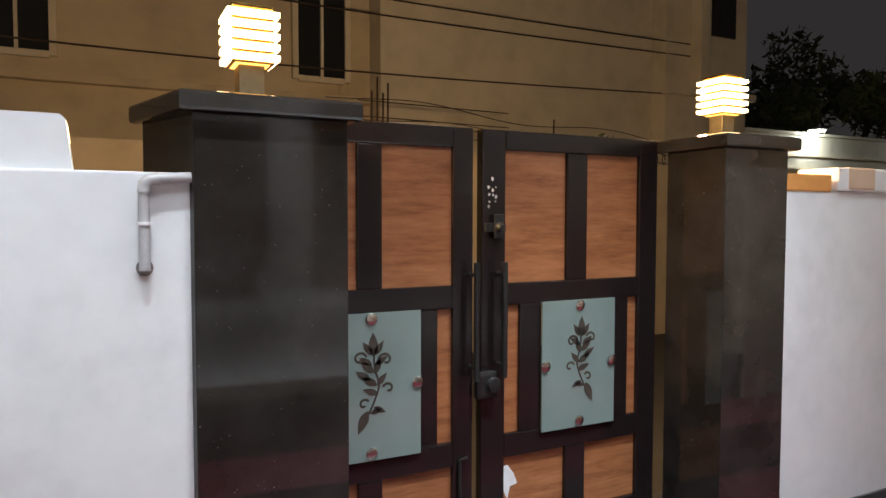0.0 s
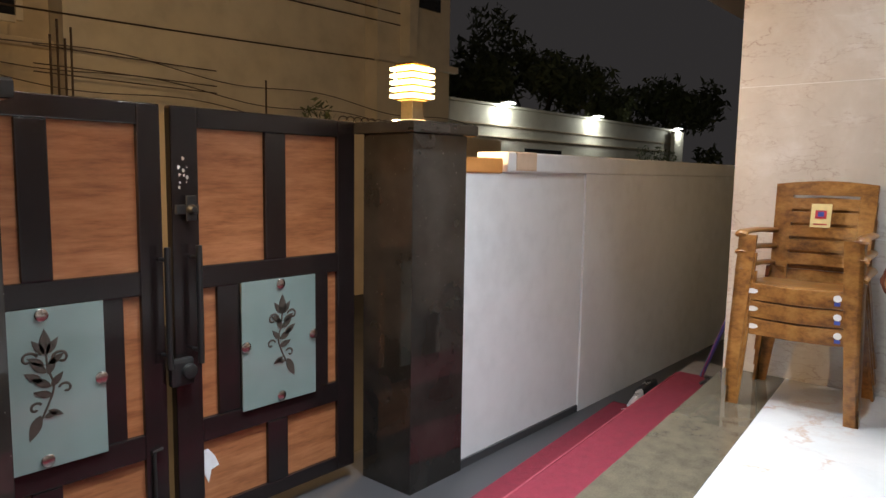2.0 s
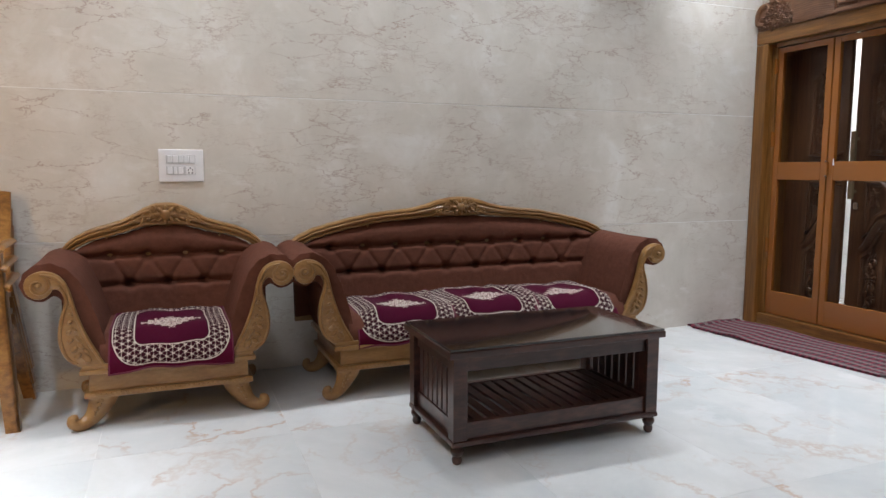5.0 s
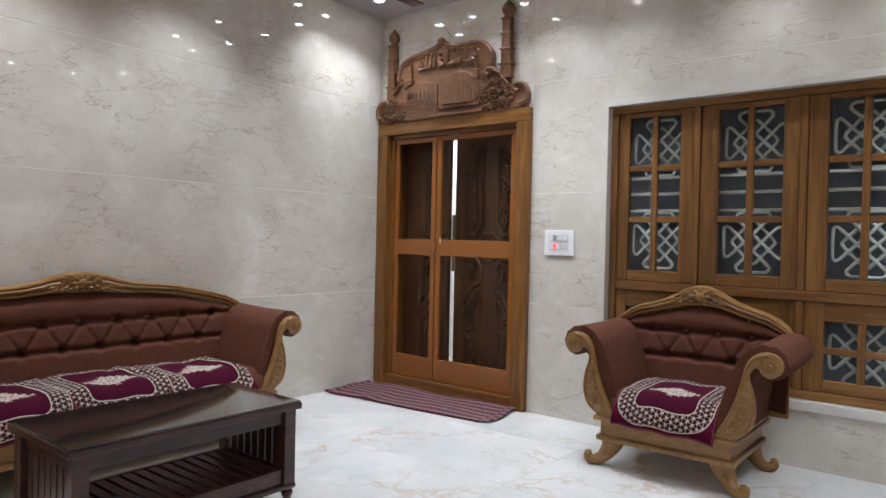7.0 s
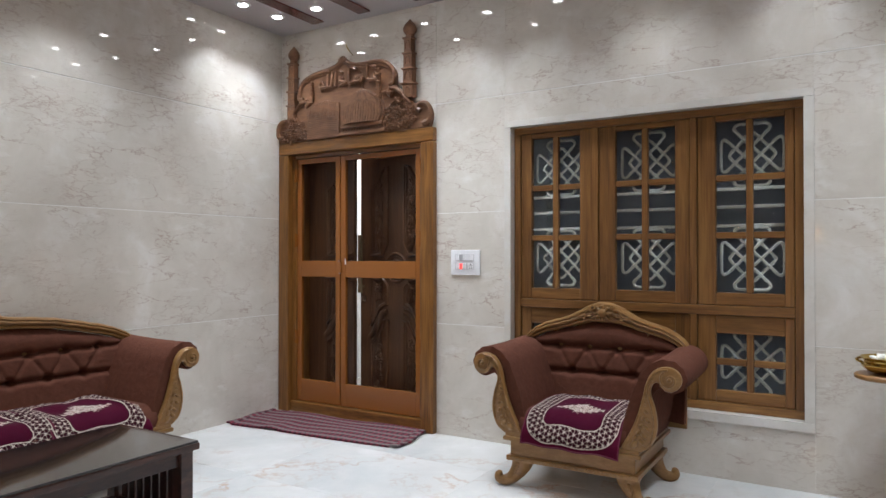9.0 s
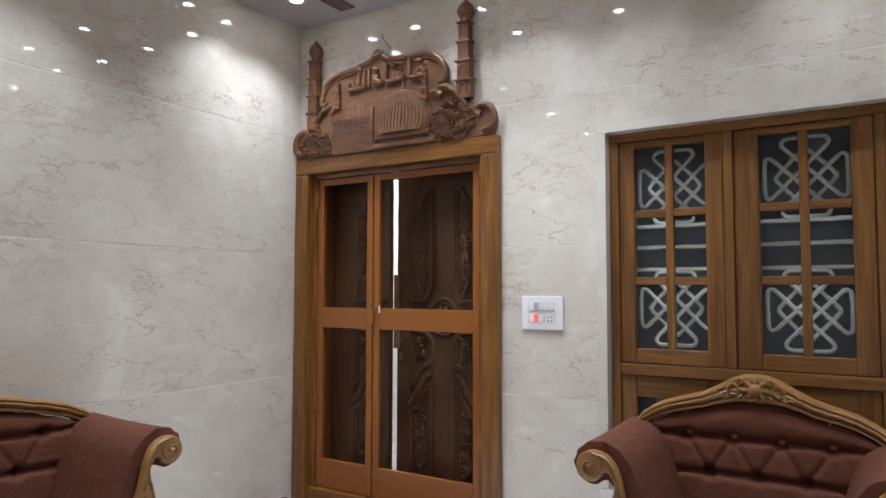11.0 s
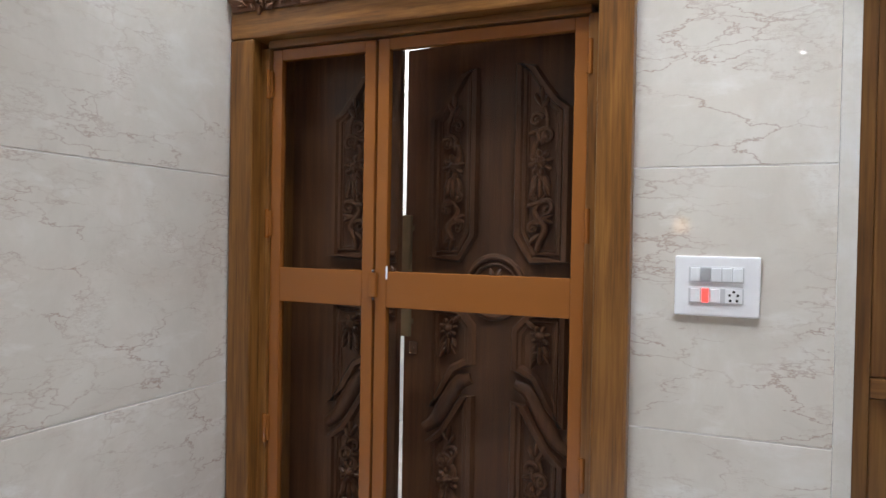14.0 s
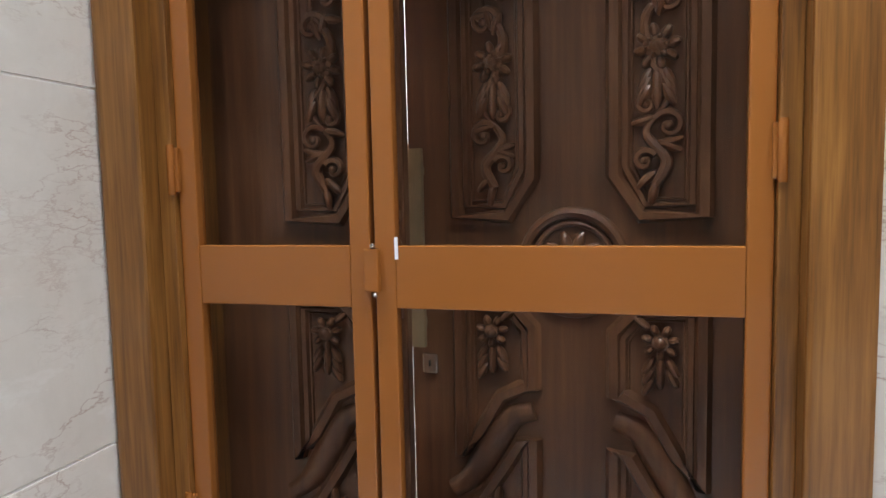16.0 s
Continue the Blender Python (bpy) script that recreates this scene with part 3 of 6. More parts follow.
# ---- carved settee and armchairs ----
ARM_WOOD = [(0.385, 0.300), (0.430, 0.335), (0.456, 0.395), (0.461, 0.46), (0.449, 0.53), (0.431, 0.585), (0.430, 0.625), (0.447, 0.655), (0.470, 0.658), (0.482, 0.638), (0.507, 0.620), (0.540, 0.620),
            (0.572, 0.645), (0.580, 0.685), (0.560, 0.722), (0.515, 0.740), (0.460, 0.728), (0.424, 0.692), (0.403, 0.640), (0.390, 0.58), (0.374, 0.52), (0.350, 0.45), (0.318, 0.38), (0.275, 0.300)]
ARM_SOFT = [(0.375, 0.300), (0.415, 0.40), (0.430, 0.50), (0.432, 0.58), (0.465, 0.625), (0.520, 0.602), (0.572, 0.620), (0.600, 0.668), (0.590, 0.718), (0.552, 0.758),
            (0.490, 0.772), (0.430, 0.752), (0.378, 0.700), (0.340, 0.620), (0.305, 0.520), (0.280, 0.420), (0.260, 0.300)]
CREST = [(0.0, 1.010), (0.08, 1.008), (0.18, 0.990), (0.30, 0.955), (0.42, 0.922), (0.56, 0.900), (0.70, 0.880), (0.82, 0.852), (0.92, 0.815), (1.0, 0.760)]
CREST_LONG = [(0.0, 1.020), (0.06, 1.017), (0.13, 1.002), (0.21, 0.975), (0.30, 0.954), (0.40, 0.944), (0.52, 0.932), (0.64, 0.908), (0.76, 0.880), (0.86, 0.852), (0.94, 0.815), (1.0, 0.765)]


def crest_z(table, u):
    u = min(1.0, abs(u))
    for (a, za), (b, zb) in zip(table, table[1:]):
        if u <= b:
            t = (u - a) / (b - a)
            t = t * t * (3 - 2 * t) * 0.4 + t * 0.6
            return za + (zb - za) * t
    return table[-1][1]


def settee(name, stretch, tufts, label, category, group):
    """Upholstered seat with scrolled arms; stretch is the extra half width over an armchair."""
    so = thing(name, label, category, group)
    table = CREST if stretch < 0.2 else CREST_LONG
    hw = 0.50 + stretch
    # base: moulded frame
    bm = bmesh.new()
    b0 = 0.385 + stretch
    box(bm, -b0 + 0.015, b0 - 0.015, -0.325, 0.30, 0.150, 0.178, 0.006)
    box(bm, -b0 + 0.035, b0 - 0.035, -0.308, 0.285, 0.178, 0.262, 0.004)
    box(bm, -b0, b0, -0.335, 0.31, 0.262, 0.285, 0.006)
    box(bm, -b0 + 0.01, b0 - 0.01, -0.325, 0.30, 0.285, 0.306, 0.005)
    part("seat_frame", bm, SOFAWOOD, so, "moulded teak base rail")
    bm = bmesh.new()
    n = int((2 * b0 - 0.06) / 0.021)
    for k in range(n):
        blob(bm, (-b0 + 0.04 + k * 0.021, -0.3275, 0.168), (0.008, 0.006, 0.007), 6, 4)
    part("bead_moulding", bm, SOFAWOOD, so, "row of carved beads", True)
    # legs
    for sx in (-1, 1):
        for front in (True, False):
            cx, cy, dy = sx * (b0 - 0.085), (-0.255 if front else 0.225), (-0.45 if front else 0.25)
            path = spline([(0, 0.162), (0.004, 0.125), (0.022, 0.085), (0.052, 0.045), (0.088, 0.026), (0.118, 0.036), (0.122, 0.060), (0.103, 0.066)], 4)
            radii = [p[0] for p in spline([(0.078,), (0.062,), (0.047,), (0.035,), (0.031,), (0.028,), (0.022,), (0.012,)], 4)]
            bm = bmesh.new()
            tube(bm, [(cx + sx * p[0], cy + dy * p[0], p[1]) for p in path], radii, 10, 0.85)
            for k in range(4):
                blob(bm, (cx + sx * (0.004 + k * 0.010), cy + dy * k * 0.010 - (0.05 if front else -0.04) + k * 0.004, 0.135 - k * 0.020), (0.016 - k * 0.002, 0.010, 0.015), 6, 4)
            part("leg", bm, SOFAWOOD, so, "carved scroll foot", True)
    # seat cushion
    line = [seat_line(q) for q in [0.02 * k for k in range(31)]]
    bm = prism(bmesh.new(), [(0.24, 0.306), (0.24, 0.430)] + [p for p in line if p[1] > 0.31] + [(line[-1][0], 0.306)], -0.30 - stretch, 0.30 + stretch, "x")
    part("seat", bm, UPHOLSTERY, so, "brown cloth seat cushion", True)
    # arms
    for sx in (-1, 1):
        bm = bmesh.new()
        outline = [(sx * (p[0] + stretch), p[1]) for p in spline(ARM_SOFT, 7)]
        mx, mz = sx * (0.43 + stretch), 0.56
        rings = []
        for y in (-0.285, -0.283, -0.27, -0.25, -0.225, -0.19, -0.14, -0.06, 0.05, 0.16, 0.27):
            near = math.exp(-(y + 0.285) / 0.045)
            ring = []
            for i, (px, pz) in enumerate(outline):
                f = 1.0 + 0.014 * near * math.sin(i * 0.9) * (pz > 0.5) - (0.012 if y == -0.285 else 0.0)
                ring.append(bm.verts.new((mx + (px - mx) * f, y, mz + (pz - mz) * f + 0.012 * max(0.0, y) / 0.27 * (pz > 0.6))))
            rings.append(ring)
        for ra, rb in zip(rings, rings[1:]):
            for i in range(len(ra)):
                bm.faces.new((ra[i], ra[(i + 1) % len(ra)], rb[(i + 1) % len(ra)], rb[i]))
        bm.faces.new(rings[0])
        bm.faces.new(rings[-1][::-1])
        part("armrest", bm, UPHOLSTERY, so, "rolled brown cloth arm", True)
        bm = prism(bmesh.new(), [(sx * (p[0] + stretch), p[1]) for p in spline(ARM_WOOD, 3)], -0.322, -0.286, "y", 0.007)
        spiral = [(sx * (0.524 + stretch + (0.047 - 0.0042 * k / 2) * math.cos(2.2 + k * 0.42)), -0.324, 0.678 + (0.047 - 0.0042 * k / 2) * math.sin(2.2 + k * 0.42)) for k in range(20)]
        tube(bm, spiral, [0.008 - 0.0002 * k for k in range(20)], 6)
        blob(bm, (sx * (0.524 + stretch), -0.326, 0.678), (0.012, 0.012, 0.012), 8, 5)
        for line in (spline([(0.289, 0.315), (0.331, 0.39), (0.362, 0.46), (0.385, 0.53), (0.400, 0.59), (0.412, 0.64), (0.436, 0.69), (0.468, 0.718), (0.515, 0.728)], 4),
                     spline([(0.388, 0.315), (0.425, 0.345), (0.445, 0.40), (0.450, 0.46), (0.438, 0.53), (0.421, 0.585), (0.420, 0.63), (0.442, 0.668)], 4)):
            tube(bm, [(sx * (p[0] + stretch), -0.322, p[1]) for p in line], 0.0065, 6)
        arm_front = part("arm_front", bm, SOFAWOOD, so, "scrolled carved teak arm front", True)
        bm = bmesh.new()
        for k, (px, pz, r) in enumerate(((0.350, 0.340, 0.026), (0.385, 0.355, 0.020), (0.352, 0.372, 0.018), (0.398, 0.385, 0.019), (0.372, 0.400, 0.018), (0.412, 0.425, 0.017), (0.382, 0.435, 0.016),
                                         (0.415, 0.465, 0.015), (0.393, 0.475, 0.013), (0.408, 0.510, 0.013), (0.404, 0.545, 0.011), (0.405, 0.58, 0.009))):
            blob(bm, (sx * (px + stretch), -0.323, pz), (r, 0.010, r * 0.62), 8, 5, sx * (0.7 if k % 2 else -0.9))
        part("leaf_carving", bm, SOFAWOOD, arm_front, "", True)
    # backrest: buttoned padding
    inner = hw - 0.085
    n1 = tufts
    pitch = 2 * (inner - 0.04) / n1
    row1 = [(-inner + 0.04 + pitch * (k + 0.5), 0.735) for k in range(n1)]
    row2 = [(-inner + 0.04 + pitch * (k + 1.0), 0.585) for k in range(n1 - 1)]
    segs = []
    for x1, z1 in row1:
        for x2, z2 in row2:
            if abs(x1 - x2) < pitch * 0.6:
                segs.append((x1, z1, x2, z2))
    for row in (row1, row2):
        for a, b in zip(row, row[1:]):
            segs.append((*a, *b))
    segs += [(row1[0][0], row1[0][1], -hw, 0.735), (row1[-1][0], row1[-1][1], hw, 0.735), (row2[0][0], 0.585, -hw, 0.56), (row2[-1][0], 0.585, hw, 0.56)]
    S = np.array(segs)
    T = np.array(row1 + row2)

    def back(u, v):
        x = (2 * u - 1) * hw
        zt = crest_z(table, x / hw) - 0.066 - 0.060 * math.exp(-(x / (0.16 if stretch < 0.2 else 0.22)) ** 2)
        z = 0.36 + v * (zt - 0.36)
        ax, az, bx, bz = S.T
        t = np.clip(((x - ax) * (bx - ax) + (z - az) * (bz - az)) / ((bx - ax) ** 2 + (bz - az) ** 2), 0, 1)
        d = np.min(np.hypot(x - ax - t * (bx - ax), z - az - t * (bz - az)))
        dt = np.min(np.hypot(x - T[:, 0], z - T[:, 1]))
        dh = min(abs(z - 0.735 - 0.004 * math.sin(x * 40)), abs(z - 0.585))
        puff = 0.085 - 0.010 * math.exp(-(d / 0.009) ** 2) - 0.015 * math.exp(-(dh / 0.016) ** 2) - 0.045 * math.exp(-(dt / 0.022) ** 2)
        puff += 0.012 * math.cos(min(1.0, abs(z - 0.82) / 0.08) * math.pi / 2)
        puff -= 0.025 * max(0.0, v - 0.86) / 0.14 * (v - 0.86) / 0.14
        y = 0.225 + 0.13 * (z - 0.4) - puff + 0.05 - 0.06 * (abs(x) / hw) ** 6
        return (x, y, z), (0, -1, 0)

    bm = solid(bmesh.new(), back, int(90 * hw / 0.5), 60, 0.05)
    part("backrest", bm, UPHOLSTERY, so, "buttoned brown cloth backrest", True)
    bm = cube(-hw + 0.02, hw - 0.02, 0.285, 0.305, 0.30, 0.76, 0.004)
    part("back_board", bm, SOFAWOOD, so)
    # crest rail
    bm = bmesh.new()
    rings = []
    N = int(48 * hw / 0.5)
    for i in range(N + 1):
        u = -1 + 2 * i / N
        x = u * (hw + 0.015)
        zt = crest_z(table, u)
        th = 0.066 + 0.060 * math.exp(-(x / (0.15 if stretch < 0.2 else 0.20)) ** 2)
        zc, rz = zt - th / 2, th / 2
        yc = 0.225 + 0.13 * (zc - 0.4) - 0.008
        prof = [(-0.030, -0.95), (-0.046, -0.80), (-0.046, -0.55), (-0.034, -0.42), (-0.048, -0.20), (-0.052, 0.10), (-0.040, 0.36), (-0.048, 0.55), (-0.044, 0.82), (-0.028, 0.98), (0.0, 1.0), (0.028, 0.9), (0.036, 0.0), (0.028, -0.9), (0.0, -1.0)]
        rings.append([bm.verts.new((x, yc + py, zc + pz * rz)) for py, pz in prof])
    for a, b in zip(rings, rings[1:]):
        for k in range(len(a)):
            bm.faces.new((a[k], a[(k + 1) % len(a)], b[(k + 1) % len(a)], b[k]))
    bm.faces.new(rings[0])
    bm.faces.new(rings[-1][::-1])
    for uu in (-0.56, 0.56):
        x = uu * hw
        zc = crest_z(table, uu) - 0.036
        tube(bm, [(x - 0.010, 0.25 + 0.13 * (zc - 0.4) - 0.062, zc - 0.04), (x + 0.006, 0.25 + 0.13 * (zc - 0.4) - 0.075, zc), (x - 0.006, 0.25 + 0.13 * (zc - 0.4) - 0.062, zc + 0.036)], 0.0045, 6)
    rail = part("crest_rail", bm, SOFAWOOD, so, "carved teak crest rail", True)
    bm = bmesh.new()
    yc, zc = 0.236, (0.945 if stretch < 0.2 else 0.955)
    lift = zc - 0.935
    blob(bm, (0, yc, zc), (0.030, 0.020, 0.030), 10, 6)
    for k in range(8):
        a = k * math.pi / 4
        blob(bm, (0.036 * math.cos(a), yc + 0.004, zc + 0.032 * math.sin(a)), (0.022, 0.014, 0.012), 8, 5, -a)
    for sx in (-1, 1):
        for q, (a0, cx, cz, r) in enumerate(((0, 0.085, 0.935, 0.026), (2, 0.125, 0.915, 0.019), (1, 0.062, 0.966, 0.015), (2, 0.155, 0.905, 0.013))):
            tube(bm, [(sx * (cx + (r - r * k / 16) * math.cos(a0 + k * 0.5)), yc + 0.004, cz + lift + (r - r * k / 16) * math.sin(a0 + k * 0.5)) for k in range(14)], [0.008 - 0.0003 * k for k in range(14)], 6)
        for k in range(5):
            blob(bm, (sx * (0.06 + 0.026 * k), yc + 0.006, 0.905 + lift + 0.010 * math.sin(k * 2.0)), (0.018, 0.011, 0.008), 7, 4, sx * (0.6 - 0.5 * (k % 2)))
    part("crest_carving", bm, SOFAWOOD, rail, "carved flower and scrolls", True)
    return so


COVER_LABEL = "maroon woven seat cover with a cream lace medallion"
arm1 = settee("armchair", 0.0, 4, "carved teak armchair with buttoned brown cloth", "armchair", "carved living set")
arm1.matrix_world = pose(5.275, -0.205, 0, 0, 0, -90)
sofa = settee("sofa", 0.555, 9, "long carved teak sofa with buttoned brown cloth", "sofa", "carved living set")
sofa.matrix_world = pose(5.275, -1.92, 0, 0, 0, -90)
arm2 = copy_thing(arm1, pose(2.822, -4.035, 0, 0, 0, 180))
c = seat_cover(0.53, 3, COVER_LABEL + " on armchair")
c.matrix_world = pose(5.275, -0.215, 0, 0, 0, -91)
c = seat_cover(0.53, 8, COVER_LABEL + " on armchair")
c.matrix_world = pose(2.822, -4.035, 0, 0, 0, 180)
for k, off in enumerate((0.52, 0.0, -0.52)):
    c = seat_cover(0.54, 20 + k, "rumpled maroon woven seat cover with cream lace medallion on the sofa", 0.022)
    c.matrix_world = pose(5.285 + 0.01 * (k % 2), -1.92 + off, 0.002 + 0.008 * (k % 2), 0, 0, -90 + (k - 1) * 1.5)

# a cream lining that peeps out behind the sofa's covers
bm = bmesh.new()
tube(bm, spline([(-0.45, 0.20, 0.425), (-0.2, 0.215, 0.432), (0.05, 0.20, 0.428), (0.3, 0.212, 0.438), (0.62, 0.19, 0.432)], 5), 0.013, 8, 0.5, (0, 0, 1))
c = tagged(part("cloth_roll", bm, CREAM, None, "", True), "folded cream cloth edge on the sofa seat", "cloth")
c.matrix_world = pose(5.275, -1.92, 0, 0, 0, -90)


# ---- coffee table ----
GLASS_TOP = mat("dark_table_glass", (0.015, 0.015, 0.016), 0.04)
Net(GLASS_TOP).b.inputs["Coat Weight"].default_value = 1.0
tb = thing("coffee_table", "dark rosewood coffee table with a glass top and slatted shelf", "coffee table")
tb.location = (4.260, -1.740, 0)
tb.scale = (0.93, 0.955, 1.14)
hx, hy = 0.255, 0.49
part("tabletop", cube(-0.305, 0.305, -0.545, 0.545, 0.390, 0.416, 0.005), ROSEWOOD, tb)
part("glass_top", cube(-0.300, 0.300, -0.540, 0.540, 0.4165, 0.4245, 0.002), GLASS_TOP, tb, "dark glass sheet")
for s in (-1, 1):
    part("apron", cube(s * hx - 0.012, s * hx + 0.012, -hy, hy, 0.335, 0.390, 0.002), ROSEWOOD, tb)
    part("end_apron", cube(-hx, hx, s * hy - 0.012, s * hy + 0.012, 0.335, 0.390, 0.002), ROSEWOOD, tb)
    part("shelf_rail", cube(s * hx - 0.014, s * hx + 0.014, -hy, hy, 0.088, 0.150, 0.003), ROSEWOOD, tb)
    part("end_rail", cube(-hx, hx, s * hy - 0.014, s * hy + 0.014, 0.088, 0.150, 0.003), ROSEWOOD, tb)
    part("plinth_moulding", cube(s * hx - 0.036, s * hx + 0.036, -hy - 0.036, hy + 0.036, 0.068, 0.088, 0.007), ROSEWOOD, tb)
    part("end_moulding", cube(-hx + 0.037, hx - 0.037, s * hy - 0.036, s * hy + 0.036, 0.068, 0.088, 0.007), ROSEWOOD, tb)
    for k in range(7):
        x = -0.18 + k * 0.06
        part("end_slat", cube(x - 0.023, x + 0.023, s * hy - 0.008, s * hy + 0.008, 0.150, 0.335, 0.003), ROSEWOOD, tb)
    for t in (-1, 1):
        part("corner_post", cube(s * hx - 0.032, s * hx + 0.032, t * hy - 0.032, t * hy + 0.032, 0.088, 0.390, 0.004), ROSEWOOD, tb)
        bm = lathe(bmesh.new(), [(0.014, 0.0), (0.020, 0.006), (0.023, 0.018), (0.018, 0.030), (0.026, 0.038), (0.030, 0.050), (0.024, 0.062), (0.030, 0.068)], 14, (s * (hx + 0.005), t * (hy + 0.005)))
        part("turned_foot", bm, ROSEWOOD, tb, "", True)
for k in range(15):
    y = -0.44 + k * 0.063
    part("shelf_slat", cube(-hx + 0.014, hx - 0.014, y - 0.023, y + 0.023, 0.128, 0.146, 0.003), ROSEWOOD, tb)

# ---- stacked plastic chairs ----
CHAIRWOOD = wood("wood_print_plastic", (0.10, 0.036, 0.008), (0.29, 0.13, 0.030), (0.42, 0.21, 0.058), (7, 7, 11), 0.30, 0.2, 0.02, 0.0)
STICKER = plain("white_sticker", (0.75, 0.76, 0.78), 0.4, grain=40, bump=0)
STICKER_Y = plain("yellow_sticker", (0.72, 0.62, 0.30), 0.4, grain=40, bump=0)
STICKER_R = plain("red_print", (0.45, 0.03, 0.05), 0.4, grain=40, bump=0)
STICKER_B = plain("blue_print", (0.04, 0.07, 0.35), 0.4, grain=40, bump=0)


def plastic_chair():
    ch = thing("plastic_chair", "stacked wood-print plastic armchair with slatted back", "plastic chair", "stack of plastic chairs")
    def seat(u, v):
        x = (u - 0.5) * 0.50 * (1 - 0.12 * v)
        y = -0.25 + v * 0.44
        z = 0.425 - 0.025 * v - 0.016 * math.cos((u - 0.5) * math.pi) * (1 - abs(v - 0.5)) - 0.03 * max(0, 0.12 - v) / 0.12
        return (x, y, z), (0, 0, 1)
    part("seat", solid(bmesh.new(), seat, 12, 10, 0.02), CHAIRWOOD, ch, "", True)
    bm = prism(bmesh.new(), [(-0.25, 0.425), (-0.12, 0.415), (0, 0.41), (0.12, 0.415), (0.25, 0.425), (0.25, 0.345), (0.12, 0.338), (0, 0.336), (-0.12, 0.338), (-0.25, 0.345)], -0.268, -0.252, "y", 0.004)
    apron = part("seat_apron", bm, CHAIRWOOD, ch)
    part("sticker", prism(bmesh.new(), arc(0, 0, 1, 0, 345, 15) and [(-0.185 + 0.026 * a, 0.382 + 0.012 * b) for a, b in arc(0, 0, 1, 0, 345, 15)], -0.2705, -0.2685), STICKER, apron, "oval white sticker")
    part("sticker", prism(bmesh.new(), [(0.175 + 0.017 * a, 0.388 + 0.015 * b) for a, b in arc(0, 0, 1, 0, 345, 15)], -0.2705, -0.2685), STICKER, apron, "round pale sticker")
    part("sticker", cube(0.163, 0.187, -0.2705, -0.2685, 0.356, 0.372), STICKER_B, apron, "small blue sticker")
    for sx in (-1, 1):
        # legs: angle section, tapering and splayed
        for front in (True, False):
            y0, y1 = (-0.265, -0.285) if front else (0.19, 0.255)
            zt = 0.64 if front else 0.46
            bm = bmesh.new()
            for k, (wx, wy) in enumerate(((0.074, 0.016), (0.016, 0.060))):
                pts = []
                for z, y, xx, f in ((0.0, y1, 0.285, 0.8), (zt, y0, 0.262 if front else 0.23, 1.1)):
                    pts.append((z, y, xx, f))
                vs = []
                for z, y, xx, f in pts:
                    xo = sx * xx
                    a0, a1 = (xo, xo - sx * wx * f)
                    b0, b1 = (y, y + (wy * f if front else -wy * f))
                    vs.append([bm.verts.new(p) for p in ((a0, b0, z), (a1, b0, z), (a1, b1, z), (a0, b1, z))])
                for q in range(4):
                    bm.faces.new((vs[0][q], vs[0][(q + 1) % 4], vs[1][(q + 1) % 4], vs[1][q]))
                bm.faces.new(vs[0])
                bm.faces.new(vs[1][::-1])
            part("leg", bm, CHAIRWOOD, ch)
        arm = spline([(sx * 0.250, -0.268, 0.636), (sx * 0.252, -0.24, 0.650), (sx * 0.252, -0.10, 0.652), (sx * 0.244, 0.06, 0.648), (sx * 0.225, 0.20, 0.64)], 5)
        part("armrest", tube(bmesh.new(), arm, 0.030, 8, 0.45, (0, 0, 1)), CHAIRWOOD, ch, "", True)
    def yb(z, x):
        return 0.19 + 0.20 * (z - 0.40) - 0.035 * (x / 0.22) ** 2 + 0.02
    for sx in (-1, 1):
        def stile(u, v, sx=sx):
            z = 0.40 + v * (0.475 if True else 0)
            x = sx * (0.145 + 0.075 * u) * (1.0 + 0.06 * v)
            return (x, yb(z, x) - 0.018, z), (0, -1, 0)
        part("back_stile", solid(bmesh.new(), stile, 4, 8, 0.016), CHAIRWOOD, ch, "", True)
    for k in range(6):
        z0 = 0.475 + k * 0.069
        def slat(u, v, z0=z0, k=k):
            x = (u - 0.5) * 0.31 if k < 5 else (u - 0.5) * 0.455
            z = z0 + v * 0.055 + (0.018 * math.cos((u - 0.5) * 3.0) * v if k == 5 else 0)
            return (x, yb(z, x) - 0.021, z), (0, -1, 0)
        part("back_slat", solid(bmesh.new(), slat, 10, 2, 0.012), CHAIRWOOD, ch, "", True)
    return ch


pc = plastic_chair()
pc.matrix_world = pose(5.33, 0.735, 0.0, 0, 0, -88) @ Matrix.Diagonal((1.0, 1.0, 1.03, 1.0))
for k in (1, 2):
    copy_thing(pc, pose(5.33 - 0.004 * k, 0.735 + 0.002 * k, 0.085 * k, 0, 0, -88 - 0.5 * k))
tag = thing("product_sticker", "yellow rectangular product sticker on the chair back", "sticker")
tag.matrix_world = pose(5.31, 0.735, 0.925, 0, 0, -88) @ pose(0, 0, 0, -11)
part("paper", cube(-0.046, 0.046, 0.175, 0.177, -0.035, 0.085), STICKER_Y, tag)
part("print", cube(-0.026, 0.026, 0.173, 0.1748, 0.010, 0.052), STICKER_R, tag, "red print")
part("print", cube(-0.014, 0.014, 0.1715, 0.1728, 0.020, 0.044), STICKER_B, tag, "blue print")
part("print", cube(-0.030, 0.030, 0.173, 0.1748, -0.022, -0.016), STICKER_R, tag, "line of print")

